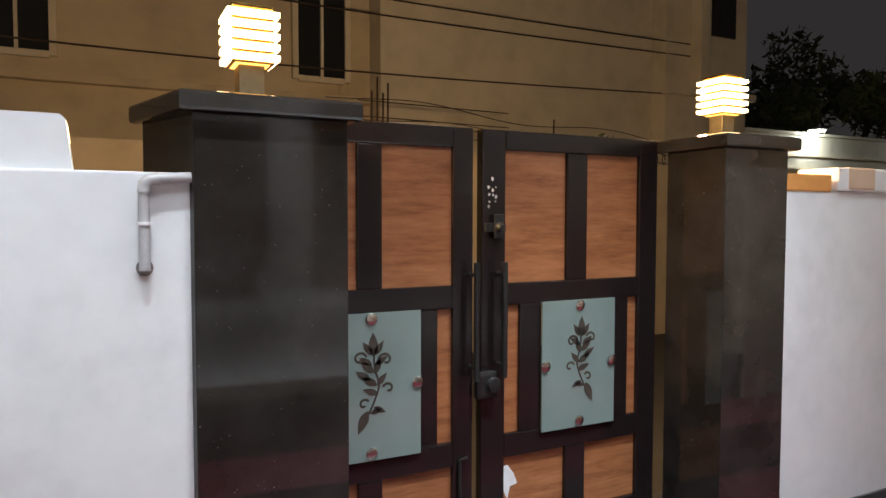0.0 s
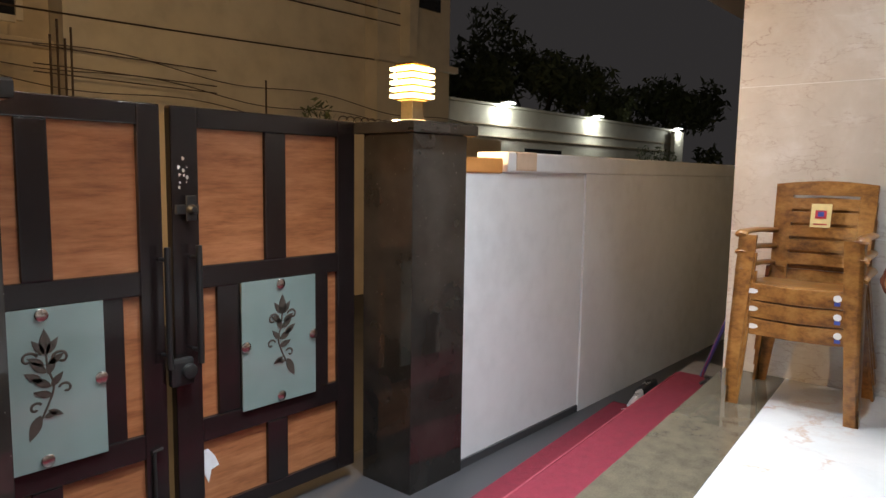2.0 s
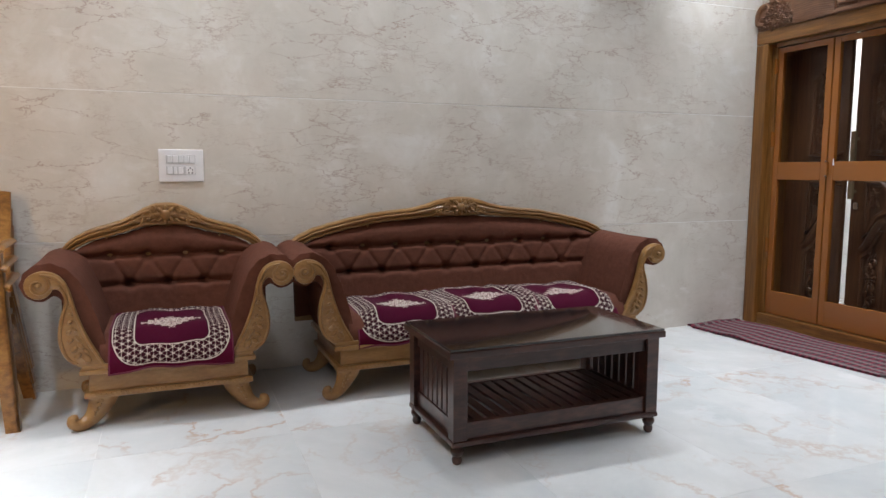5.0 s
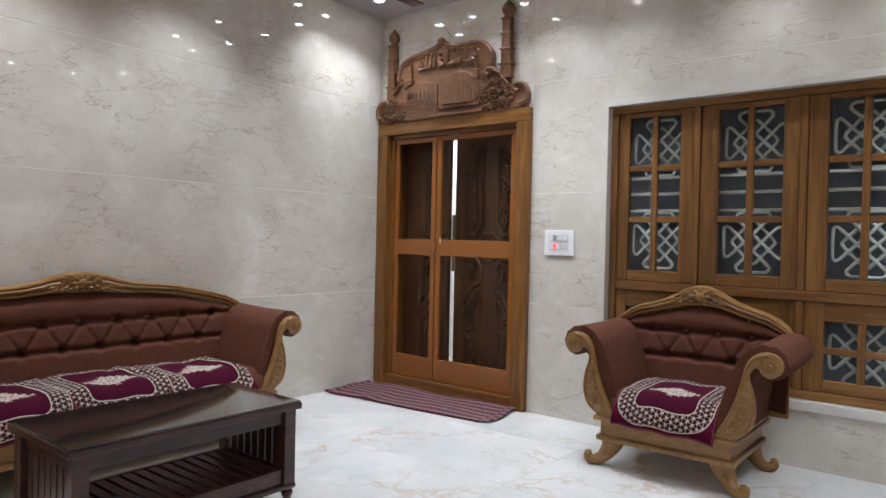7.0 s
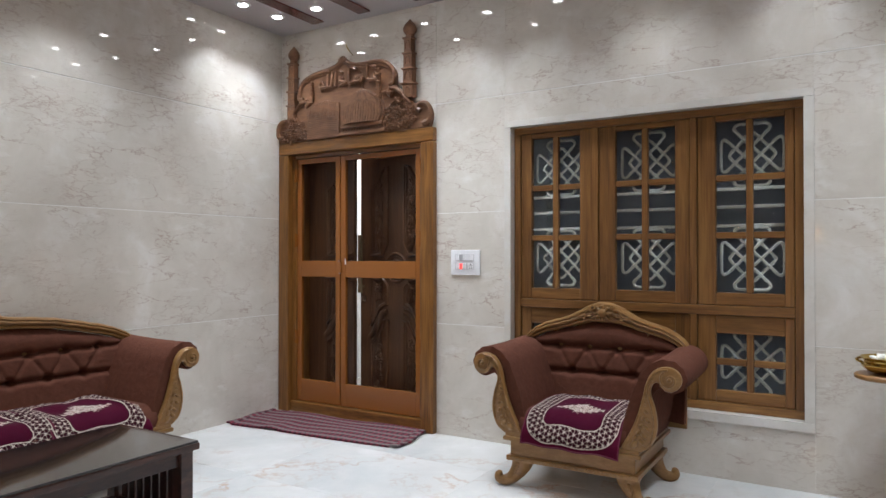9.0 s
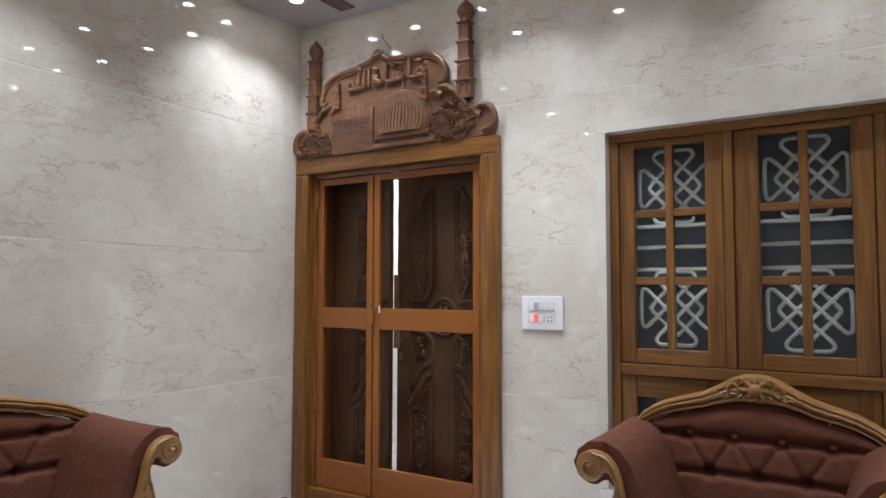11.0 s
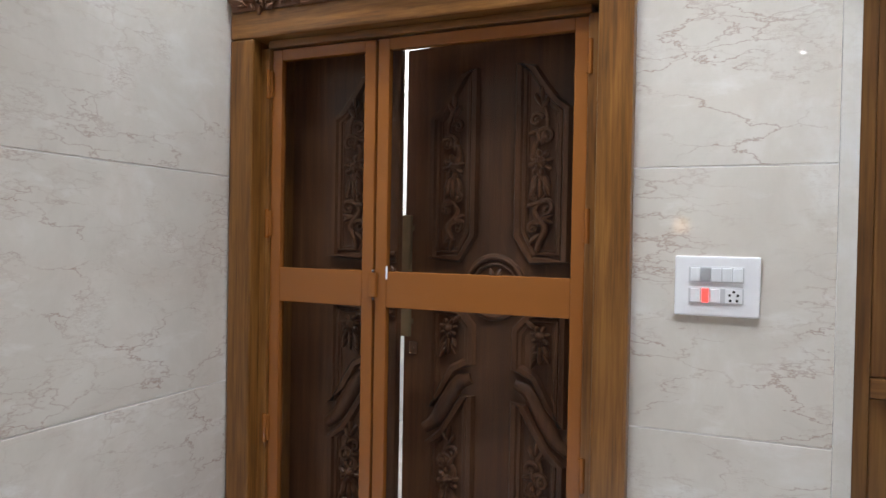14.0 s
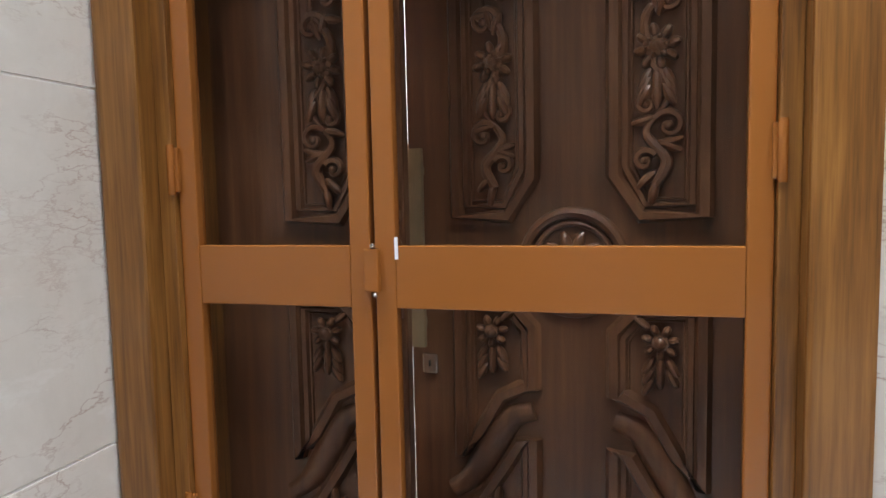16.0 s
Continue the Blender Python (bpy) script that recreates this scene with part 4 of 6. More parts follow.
# ---- side table with a brass bowl ----
st = thing("side_table", "Z-shaped wooden side table with a round top", "side table")
st.location = (1.34, -4.22, 0)
part("round_top", lathe(bmesh.new(), [(0.140, 0.690), (0.150, 0.696), (0.150, 0.710), (0.143, 0.716)], 36, (0.03, 0)), SOFAWOOD, st, "", True)
part("round_base", lathe(bmesh.new(), [(0.165, 0.0), (0.170, 0.006), (0.170, 0.020), (0.162, 0.026)], 36, (0.0, 0)), SOFAWOOD, st, "", True)
part("upper_plank", prism(bmesh.new(), [(0.055, 0.690), (-0.045, 0.690), (-0.255, 0.372), (-0.185, 0.345)], -0.065, 0.065, "y", 0.004), SOFAWOOD, st)
part("lower_plank", prism(bmesh.new(), [(-0.255, 0.371), (-0.184, 0.344), (0.105, 0.026), (0.0, 0.026)], -0.0645, 0.0645, "y", 0.004), SOFAWOOD, st)
bw = thing("brass_bowl", "wide brass bowl with loop handles holding white petals", "bowl")
bw.location = (1.37, -4.22, 0.716)
part("body", lathe(bmesh.new(), [(0.055, 0.0), (0.085, 0.010), (0.115, 0.034), (0.120, 0.046), (0.106, 0.060), (0.108, 0.068), (0.126, 0.082), (0.122, 0.084), (0.100, 0.066), (0.108, 0.044), (0.080, 0.020), (0.01, 0.012)], 40), BRASS, bw, "", True)
for s in (-1, 1):
    part("handle", tube(bmesh.new(), [(s * (0.112 + 0.026 * math.sin(math.pi * k / 8)), 0.0, 0.052 + 0.026 * k / 8) for k in range(9)], 0.006, 8), BRASS, bw, "", True)
PETAL = plain("white_petal", (0.78, 0.78, 0.74), 0.7, grain=60)
rng = random.Random(4)
for k in range(16):
    a, r = rng.uniform(0, 6.28), rng.uniform(0, 0.075)
    bm = blob(bmesh.new(), (r * math.cos(a), r * math.sin(a), 0.058 + rng.uniform(0, 0.028)), (0.026, 0.020, 0.010), 7, 5, rng.uniform(-0.6, 0.6))
    part("petal", bm, PETAL, bw, "", True)

# ---- striped mat at the door ----
MAT = mat("striped_mat", (0.1, 0.02, 0.03), 0.95)
w = Net(MAT)
v = w.coords((1, 1, 1))
sep = w.n("SeparateXYZ")
w.l(v, sep.inputs[0])
band = w.math("SINE", w.math("MULTIPLY", sep.outputs["Y"], 2 * math.pi / 0.082))
stripe = w.math("GREATER_THAN", band, 0.25)
dash = w.math("GREATER_THAN", w.math("SINE", w.math("MULTIPLY", sep.outputs["X"], 2 * math.pi / 0.045)), 0.2)
grey = w.mix(w.noise(v, 90, 3), (0.10, 0.075, 0.08), (0.20, 0.165, 0.165))
red = w.mix(dash, (0.050, 0.008, 0.016), (0.16, 0.016, 0.035))
w.color(w.mix(stripe, red, grey))
w.bump(w.noise(v, 220, 3), 0.8, 0.004)


def rug(u, v):
    x, y = (u - 0.5) * 1.50, (v - 0.5) * 0.52
    z = 0.016 + 0.006 * math.sin(11 * u + 2 * v) * math.sin(5 * v) + 0.012 * math.exp(-((u - 0.27) / 0.05) ** 2) * (1 - v)
    x += 0.02 * math.sin(6 * v)
    y += 0.03 * (u - 0.5) + 0.008 * math.sin(7 * u)
    return (x, y, z + (0.010 if u > 0.965 or u < 0.03 else 0)), (0, 0, 1)


dm = tagged(part("door_mat", solid(bmesh.new(), rug, 90, 24, 0.014), MAT, None, "", True), "maroon and grey striped woven door mat", "door mat")
dm.matrix_world = pose(4.905, -4.185, 0.0, 0, 0, 184)

# ---- barred window ----
PANE = mat("textured_glass", (0.80, 0.86, 0.92), 0.10)
w = Net(PANE)
w.b.inputs["Transmission Weight"].default_value = 0.98
w.b.inputs["IOR"].default_value = 1.25
v = w.coords((1, 1, 1))
cr = w.n("TexVoronoi", Scale=22.0)
cr.feature = "DISTANCE_TO_EDGE"
w.l(v, cr.inputs["Vector"])
w.bump(w.math("ADD", w.math("MULTIPLY", cr.outputs["Distance"], 2.0), w.noise(v, 60, 3)), 0.5, 0.004)
GRILLE = plain("cream_grille_paint", (0.86, 0.84, 0.72), 0.5, grain=60)
# blue-grey wall colour stands in for the unlit room's dim light
ROOM_DIMNESS = plain("room_dimness_colour", (0.26, 0.29, 0.35), 0.9, grain=6)

TRIM = marble("trim_marble", (0.66, 0.63, 0.58), (0.58, 0.55, 0.50), (0.42, 0.32, 0.26), (0.72, 0.71, 0.69), 1.0, 0.12, 0.3)
win = tagged(new("window_1"), "teak window of three glazed casements with iron grille behind", "window", "", "structure")
WY = SY - 0.03
def wpart(name, x0, x1, z0, z1, y0, y1, m=WINTEAK, parent=None, label="", bevel=0.004):
    return part(name, cube(x0, x1, y0, y1, z0, z1, bevel), m, parent or win, label)
for nm, d in (("trim_head", (1.70, 3.575, 2.170, 2.215)), ("trim_sill", (1.70, 3.575, 0.328, 0.380)), ("trim_side", (1.70, 1.752, 0.381, 2.169)), ("trim_side", (3.528, 3.575, 0.381, 2.169))):
    wpart(nm, *d, SY - 0.12, SY + 0.012, TRIM, None, "polished marble surround", 0.002)
wpart("frame_head", 1.753, 3.527, 2.125, 2.169, SY - 0.15, WY - 0.02, WINTEAK_H)
wpart("frame_sill", 1.753, 3.527, 0.381, 0.430, SY - 0.15, WY - 0.02, WINTEAK_H)
wpart("frame_transom", 1.800, 3.480, 0.945, 1.000, SY - 0.15, WY - 0.02, WINTEAK_H)
for x0, x1 in ((1.753, 1.799), (3.481, 3.527)):
    wpart("frame_jamb", x0, x1, 0.431, 2.124, SY - 0.15, WY - 0.02)
for x0, x1 in ((2.325, 2.365), (2.935, 2.975)):
    wpart("frame_mullion", x0, x1, 0.431, 0.944, SY - 0.15, WY - 0.021)
    wpart("frame_mullion", x0, x1, 1.001, 2.124, SY - 0.15, WY - 0.021)


def casement(x0, x1, z0, z1, px0, px1, pz0, pz1, rows):
    """One sash: stiles, rails, glazing bars and small panes."""
    s = new("casement")
    s.parent = win
    yb, yf = WY - 0.085, WY - 0.035
    for a, b in ((x0, px0), (px1, x1)):
        part("stile", cube(a + 0.001, b - 0.0005, yb, yf, z0, z1, 0.005), WINTEAK, s)
    part("rail", cube(px0, px1, yb, yf - 0.001, z0, pz0, 0.005), WINTEAK_H, s)
    part("rail", cube(px0, px1, yb, yf - 0.001, pz1, z1, 0.005), WINTEAK_H, s)
    xm = (px0 + px1) / 2
    part("glazing_bar", cube(xm - 0.019, xm + 0.019, yb + 0.006, yf - 0.006, pz0, pz1, 0.004), WINTEAK, s)
    h = (pz1 - pz0) / rows
    for r in range(1, rows):
        z = pz0 + h * r
        part("glazing_bar", cube(px0, xm - 0.02, yb + 0.006, yf - 0.008, z - 0.019, z + 0.019, 0.004), WINTEAK_H, s)
        part("glazing_bar", cube(xm + 0.02, px1, yb + 0.006, yf - 0.008, z - 0.019, z + 0.019, 0.004), WINTEAK_H, s)
    for r in range(rows):
        for a, b in ((px0, xm), (xm, px1)):
            g = part("pane", cube(a, b, yb + 0.016, yb + 0.021, pz0 + h * r, pz0 + h * (r + 1)), PANE, s, "textured frosted glass")
            g.visible_shadow = False


for x0, x1, px0, px1 in ((2.977, 3.479, 3.062, 3.405), (2.367, 2.933, 2.455, 2.825), (1.801, 2.323, 1.852, 2.220)):
    casement(x0, x1, 1.003, 2.122, px0, px1, 1.075, 2.090, 3)
    casement(x0, x1, 0.433, 0.942, px0, px1, 0.500, 0.835, 2)

# iron grille: knotted loops between straight rods
gr = thing("window_grille", "cream painted iron window grille with knotted loops", "window grille")
gy = SY - 0.175
LOBES = [(-0.085, 0.185), (0.085, 0.185), (0.103, 0.155), (-0.145, -0.098), (-0.166, -0.094), (-0.172, -0.07), (-0.172, 0.07), (-0.163, 0.094), (-0.143, 0.096), (0.103, -0.155),
         (0.085, -0.185), (-0.085, -0.185), (-0.103, -0.155), (0.145, 0.098), (0.166, 0.094), (0.172, 0.07), (0.172, -0.07), (0.163, -0.094), (0.143, -0.096), (-0.103, 0.155)]
RING = [(0.0, 0.142), (0.115, 0.020), (0.128, 0.0), (0.115, -0.020), (0.0, -0.142), (-0.115, -0.020), (-0.128, 0.0), (-0.115, 0.020)]


def bent_rod(pts, cx, cz, y):
    """A closed rod through the corners, each corner rounded off."""
    out = []
    n = len(pts)
    for i in range(n):
        a, b, c = (Vector(pts[(i + k) % n]) for k in (-1, 0, 1))
        ra, rc = min(0.022, (a - b).length * 0.45), min(0.022, (c - b).length * 0.45)
        p, q = b + (a - b).normalized() * ra, b + (c - b).normalized() * rc
        for t in (0.0, 0.25, 0.5, 0.75, 1.0):
            k = p * (1 - t) ** 2 + b * 2 * t * (1 - t) + q * t * t
            out.append((cx + k.x, y, cz + k.y))
    return tube(bmesh.new(), out, 0.0095, 6, closed=True)


for cx in (3.235, 2.64, 2.035):
    for cz in (1.894, 1.276, 0.655):
        part("knotted_loop", bent_rod(LOBES, cx, cz, gy), GRILLE, gr, "", True)
        part("diamond_ring", bent_rod(RING, cx, cz, gy - 0.012), GRILLE, gr, "", True)
for z in (1.474, 1.587, 1.694, 0.93):
    part("rod", tube(bmesh.new(), [(1.76, gy, z), (3.52, gy, z)], 0.010, 6), GRILLE, gr, "", True)
# room behind the window, dim by wall colour; lit hall behind the door
structure("wall_inner_room", cube(1.0, 3.9, -6.2, -6.1, -0.05, 3.0), ROOM_DIMNESS, "inner room wall behind the window, dimness in its colour", "wall")
structure("wall_inner_side", cube(0.9, 1.0, -6.2, SY - 0.28, -0.05, 3.0), ROOM_DIMNESS, "inner room side wall, dimness in its colour", "wall")
# unseen partition, added to block the hall lamp from the window room
structure("wall_partition", cube(3.9, 4.02, -7.6, SY - 0.28, -0.05, 3.0), PAINT, "unseen partition wall added to keep hall light off the window", "wall")
structure("wall_hall", cube(4.02, 6.2, -7.7, -7.6, -0.05, 3.0), PAINT, "white inner hall wall", "wall")
structure("wall_hall_side", cube(6.2, 6.3, -7.7, SY - 0.28, -0.05, 3.0), PAINT, "white inner hall side wall", "wall")
structure("ceiling_hall", cube(0.9, 6.3, -7.7, SY - 0.28, 3.0, 3.1), CEILING, "inner hall ceiling", "ceiling")
structure("floor_hall", cube(0.9, 6.3, -7.7, SY - 0.02, -0.20, -0.05), FLOOR_MARBLE, "inner hall floor", "floor")
lamp_at("hall_lamp", "POINT", (5.3, -6.6, 2.7), 110.0, (1.0, 0.97, 0.93), 0.15)
hs = thing("hall_shelf", "brown wooden wall shelf in the hall", "shelf")
part("board", cube(4.7, 6.19, -7.59, -7.35, 1.62, 1.66, 0.004), TEAK_H, hs)
part("upright", cube(5.15, 5.19, -7.59, -7.36, 0.5, 1.619, 0.004), TEAK, hs)

# ---- door frame ----
fr = tagged(new("door_1"), "moulded teak door frame round the entrance", "door frame", "", "structure")
for x0, x1 in ((4.130, 4.240), (5.552, 5.662)):
    part("jamb", cube(x0, x1, SY - 0.20, SY + 0.048, 0.0, 2.128, 0.010), TEAK, fr)
    inner = x1 if x0 < 5 else x0 - 0.039
    part("jamb_stop", cube(inner, inner + 0.039, SY - 0.20, SY - 0.005, 0.0, 2.098, 0.004), TEAK, fr)
part("head", cube(4.130, 5.662, SY - 0.20, SY + 0.048, 2.129, 2.232, 0.010), TEAK_H, fr)
part("head_stop", cube(4.271, 5.521, SY - 0.20, SY - 0.005, 2.099, 2.128, 0.004), TEAK_H, fr)
part("threshold", cube(4.241, 5.551, SY - 0.20, SY + 0.02, 0.0, 0.085, 0.006), TEAK_H, fr)

# ---- mesh door in front ----
MESHNET = mat("insect_mesh", (0.008, 0.007, 0.006), 0.7)
w = Net(MESHNET)
w.b.inputs["Alpha"].default_value = 0.12
w.b.inputs["Specular IOR Level"].default_value = 0.0


def screen_leaf(x0, x1, hinge, label):
    d = thing("screen_door", label, "screen door", "screen door leaves")
    y0, y1 = SY - 0.052, SY - 0.020
    sw = 0.046
    for a, b in ((x0, x0 + sw), (x1 - sw, x1)):
        part("stile", cube(a, b, y0, y1, 0.09, 2.094, 0.004), BROWNMETAL, d)
    for z0, z1 in ((0.09, 0.270), (1.118, 1.250), (2.052, 2.094)):
        part("rail", cube(x0 + sw, x1 - sw, y0, y1 - 0.001, z0, z1, 0.003), BROWNMETAL, d)
    for z0, z1 in ((0.270, 1.118), (1.250, 2.052)):
        m = part("mesh_panel", cube(x0 + sw, x1 - sw, y0 + 0.012, y0 + 0.013, z0, z1), MESHNET, d, "dark insect mesh")
    for hz in (0.62, 1.42, 1.96):
        h = part("hinge", cube(hinge - 0.016, hinge + 0.016, y1 + 0.001, y1 + 0.012, hz - 0.05, hz + 0.05, 0.003), BROWNMETAL, d, "painted barrel hinge")
        part("hinge_pin", lathe(bmesh.new(), [(0.008, hz - 0.056), (0.009, hz - 0.05), (0.009, hz + 0.05), (0.008, hz + 0.056)], 10, (hinge, y1 + 0.014)), BROWNMETAL, d, "", True)
    return d


lf1 = screen_leaf(5.054, 5.512, 5.518, "brown metal framed insect screen door leaf, closed")
lf2 = screen_leaf(4.280, 5.044, 4.272, "brown metal framed insect screen door leaf with latch, closed")
part("latch", cube(5.030, 5.062, SY - 0.019, SY + 0.002, 1.155, 1.245, 0.004), BROWNMETAL, lf2, "painted sliding latch")
part("latch_screw", blob(bmesh.new(), (5.036, SY + 0.003, 1.150), (0.006, 0.006, 0.006), 8, 5), STEEL, lf2)
part("latch_screw", blob(bmesh.new(), (5.040, SY + 0.003, 1.252), (0.006, 0.006, 0.006), 8, 5), STEEL, lf2)
part("white_tape", cube(4.992, 4.999, SY - 0.019, SY - 0.017, 1.222, 1.268), WHITEPLASTIC, lf2, "scrap of white tape")


# ---- carved main doors ----
def moulding(bm, pts, r, y):
    tube(bm, [(p[0], y, p[1]) for p in pts], r, 6, 0.9, closed=True)


def inset(pts, d):
    cx = sum(p[0] for p in pts) / len(pts)
    cz = sum(p[1] for p in pts) / len(pts)
    hx = max(abs(p[0] - cx) for p in pts)
    hz = max(abs(p[1] - cz) for p in pts)
    return [(cx + (p[0] - cx) * (1 - d / hx), cz + (p[1] - cz) * (1 - d / hz)) for p in pts]


def scroll(bm, cx, cz, r, a0, turn, y, th=0.008):
    tube(bm, [(cx + (r - r * k / 17) * math.cos(a0 + turn * k * 0.48), y - 0.004 * k / 14, cz + (r - r * k / 17) * math.sin(a0 + turn * k * 0.48)) for k in range(15)], [th - th * 0.035 * k for k in range(15)], 6)
    blob(bm, (cx, y - 0.004, cz), (r * 0.32, 0.010, r * 0.32), 8, 5)


def flower(bm, cx, cz, r, y, petals=9):
    blob(bm, (cx, y - 0.006, cz), (r * 0.42, 0.020, r * 0.42), 10, 6)
    tube(bm, [(cx + r * 0.42 * math.cos(k * 0.7), y - 0.010, cz + r * 0.42 * math.sin(k * 0.7)) for k in range(10)], 0.0035, 5)
    for k in range(petals):
        a = 2 * math.pi * k / petals + 0.2
        blob(bm, (cx + r * 0.78 * math.cos(a), y - 0.002, cz + r * 0.78 * math.sin(a)), (r * 0.36, 0.014, r * 0.24), 8, 5, -a)


def leaf(bm, cx, cz, length, a, y):
    blob(bm, (cx + 0.5 * length * math.cos(a), y, cz + 0.5 * length * math.sin(a)), (length * 0.5, 0.013, length * 0.19), 8, 5, -a)


def vine(bm, cx, z0, z1, s, y):
    """Carved climbing stem with scrolls, a flower in the middle and leaves."""
    h = z1 - z0
    path = spline([(cx - s * 0.002, z0), (cx + s * 0.020, z0 + 0.10 * h), (cx - s * 0.022, z0 + 0.22 * h), (cx + s * 0.024, z0 + 0.36 * h), (cx - s * 0.01, z0 + 0.52 * h), (cx - s * 0.024, z0 + 0.68 * h), (cx + s * 0.024, z0 + 0.82 * h), (cx + s * 0.004, z0 + h)], 6)
    tube(bm, [(p[0], y, p[1]) for p in path], [0.010 + 0.003 * math.sin(i * 0.3) for i in range(len(path))], 8)
    flower(bm, cx, z0 + 0.56 * h, 0.044, y, 8)
    flower(bm, cx, z0 + 0.56 * h, 0.024, y - 0.006, 6)
    for k, (dx, f, r, a, t) in enumerate(((-0.024, 0.10, 0.020, 0.5, 1), (0.024, 0.24, 0.026, 2.5, -1), (-0.020, 0.33, 0.022, 0.4, 1), (0.020, 0.74, 0.028, 2.8, -1), (-0.018, 0.86, 0.022, 0.3, 1))):
        scroll(bm, cx + s * dx, z0 + f * h, r * 1.25, a if s > 0 else math.pi - a, t * s, y, 0.010)
    for k in range(9):
        f = 0.40 + 0.012 * k
        leaf(bm, cx + 0.012 * ((k % 3) - 1), z0 + (0.48 - 0.030 * (k // 3)) * h, 0.058, -math.pi / 2 + 0.45 * ((k % 3) - 1), y - 0.002 * (k // 3))
    for f, a in ((0.02, 4.5), (0.06, 3.9), (0.16, 0.3), (0.18, 5.9), (0.28, 3.4), (0.68, 1.2), (0.70, 1.9), (0.78, 3.3), (0.93, 1.0), (0.96, 2.1), (1.0, 1.5)):
        leaf(bm, cx, z0 + f * h, 0.056, a, y)


def rose(bm, cx, cz, y, s):
    flower(bm, cx, cz + 0.045, 0.036, y, 7)
    for k in range(7):
        leaf(bm, cx + 0.012 * ((k % 3) - 1), cz + 0.015 - 0.022 * (k // 3), 0.052, -math.pi / 2 + 0.5 * ((k % 3) - 1), y)
    leaf(bm, cx - s * 0.02, cz + 0.07, 0.05, math.pi / 2 + s * 0.9, y)


def carved_leaf(name, width, columns, label, middle=None, half=False):
    """A door leaf: local x from -width (free edge) to 0 (hinge), front at -y."""
    d = tagged(new(name), label, "door", "main door leaves")
    body = part("body", cube(-width, 0, 0.0, 0.038, 0.09, 2.122, 0.004), WALNUT, d)
    mirror = -width * 0.5 if middle is None else middle
    for s in columns:
        def X(p):
            return mirror + s * p
        up = [(X(0.275), 1.30), (X(0.275), 1.835), (X(0.235), 1.862), (X(0.185), 1.925), (X(0.145), 1.985), (X(0.092), 2.010), (X(0.092), 1.385), (X(0.150), 1.30)]
        mid = [(X(0.275), 1.105), (X(0.275), 0.715), (X(0.225), 0.78), (X(0.170), 0.875), (X(0.110), 0.905), (X(0.092), 0.90), (X(0.092), 1.045), (X(0.150), 1.105)]
        low = [(X(0.275), 0.20), (X(0.275), 0.575), (X(0.22), 0.615), (X(0.165), 0.70), (X(0.125), 0.765), (X(0.092), 0.78), (X(0.092), 0.20)]
        for nm, outline, in (("upper_panel", up), ("middle_panel", mid), ("lower_panel", low)):
            bm = bmesh.new()
            moulding(bm, outline, 0.019, -0.005)
            moulding(bm, inset(outline, 0.024), 0.011, -0.004)
            moulding(bm, inset(outline, 0.036), 0.005, -0.001)
            if nm == "upper_panel":
                vine(bm, X(0.180), 1.365, 1.87, s, -0.012)
            elif nm == "middle_panel":
                rose(bm, X(0.190), 0.985, -0.012, s)
            else:
                vine(bm, X(0.182), 0.25, 0.60, s, -0.012)
            part(nm, bm, WALNUT, d, "carved panel with leafy scrolls", True)
        bm = bmesh.new()
        wave = spline([(X(0.30), 0.625), (X(0.25), 0.665), (X(0.20), 0.745), (X(0.15), 0.82), (X(0.092), 0.845)], 6)
        tube(bm, [(p[0], 0.004, p[1]) for p in wave], [0.030 - 0.006 * math.cos(i * 0.25) for i in range(len(wave))], 10, 0.8)
        part("wave_carving", bm, WALNUT, d, "", True)
    bm = bmesh.new()
    span, a0, n = (math.pi, -math.pi / 2, 6) if half else (2 * math.pi, 0.0, 10)
    for r, th in ((0.112, 0.014), (0.088, 0.007)):
        tube(bm, [(mirror + r * math.cos(a0 + span * k / 40), -0.001, 1.195 + r * math.sin(a0 + span * k / 40)) for k in range(41 if half else 40)], th, 8, closed=not half)
    for k in range(n):
        leaf(bm, mirror, 1.195, 0.075, a0 + span * k / n + (0.26 if half else 0), -0.003)
    part("medallion", bm, WALNUT, d, "round carved medallion", True)
    return d


ajar = carved_leaf("door_leaf", 0.815, (-1, 1), "carved dark walnut entrance door, standing ajar")
ajar.matrix_world = pose(4.250, -4.650, 0, 0, 0, 180 - 8.6)
part("pull_handle", cube(-0.800, -0.757, -0.050, -0.034, 0.985, 1.462, 0.003), BRASSGREY, ajar, "long flat bronze pull")
part("handle_post", cube(-0.787, -0.771, -0.034, 0.0, 1.03, 1.05), BRASSGREY, ajar)
part("handle_post", cube(-0.787, -0.771, -0.034, 0.0, 1.40, 1.42), BRASSGREY, ajar)
esc = part("lock_plate", cube(-0.785, -0.743, -0.010, 0.0, 0.912, 0.962, 0.006), STEEL, ajar, "steel key plate")
part("keyhole", cube(-0.766, -0.762, -0.0112, -0.0102, 0.930, 0.945), BLACK, esc)
shut = carved_leaf("door_leaf", 0.513, (1,), "carved dark walnut door leaf, bolted shut", -0.505, True)
shut.matrix_world = pose(5.027 + 0.513, -4.650, 0, 0, 0, 0) @ Matrix.Diagonal((1, -1, 1, 1))

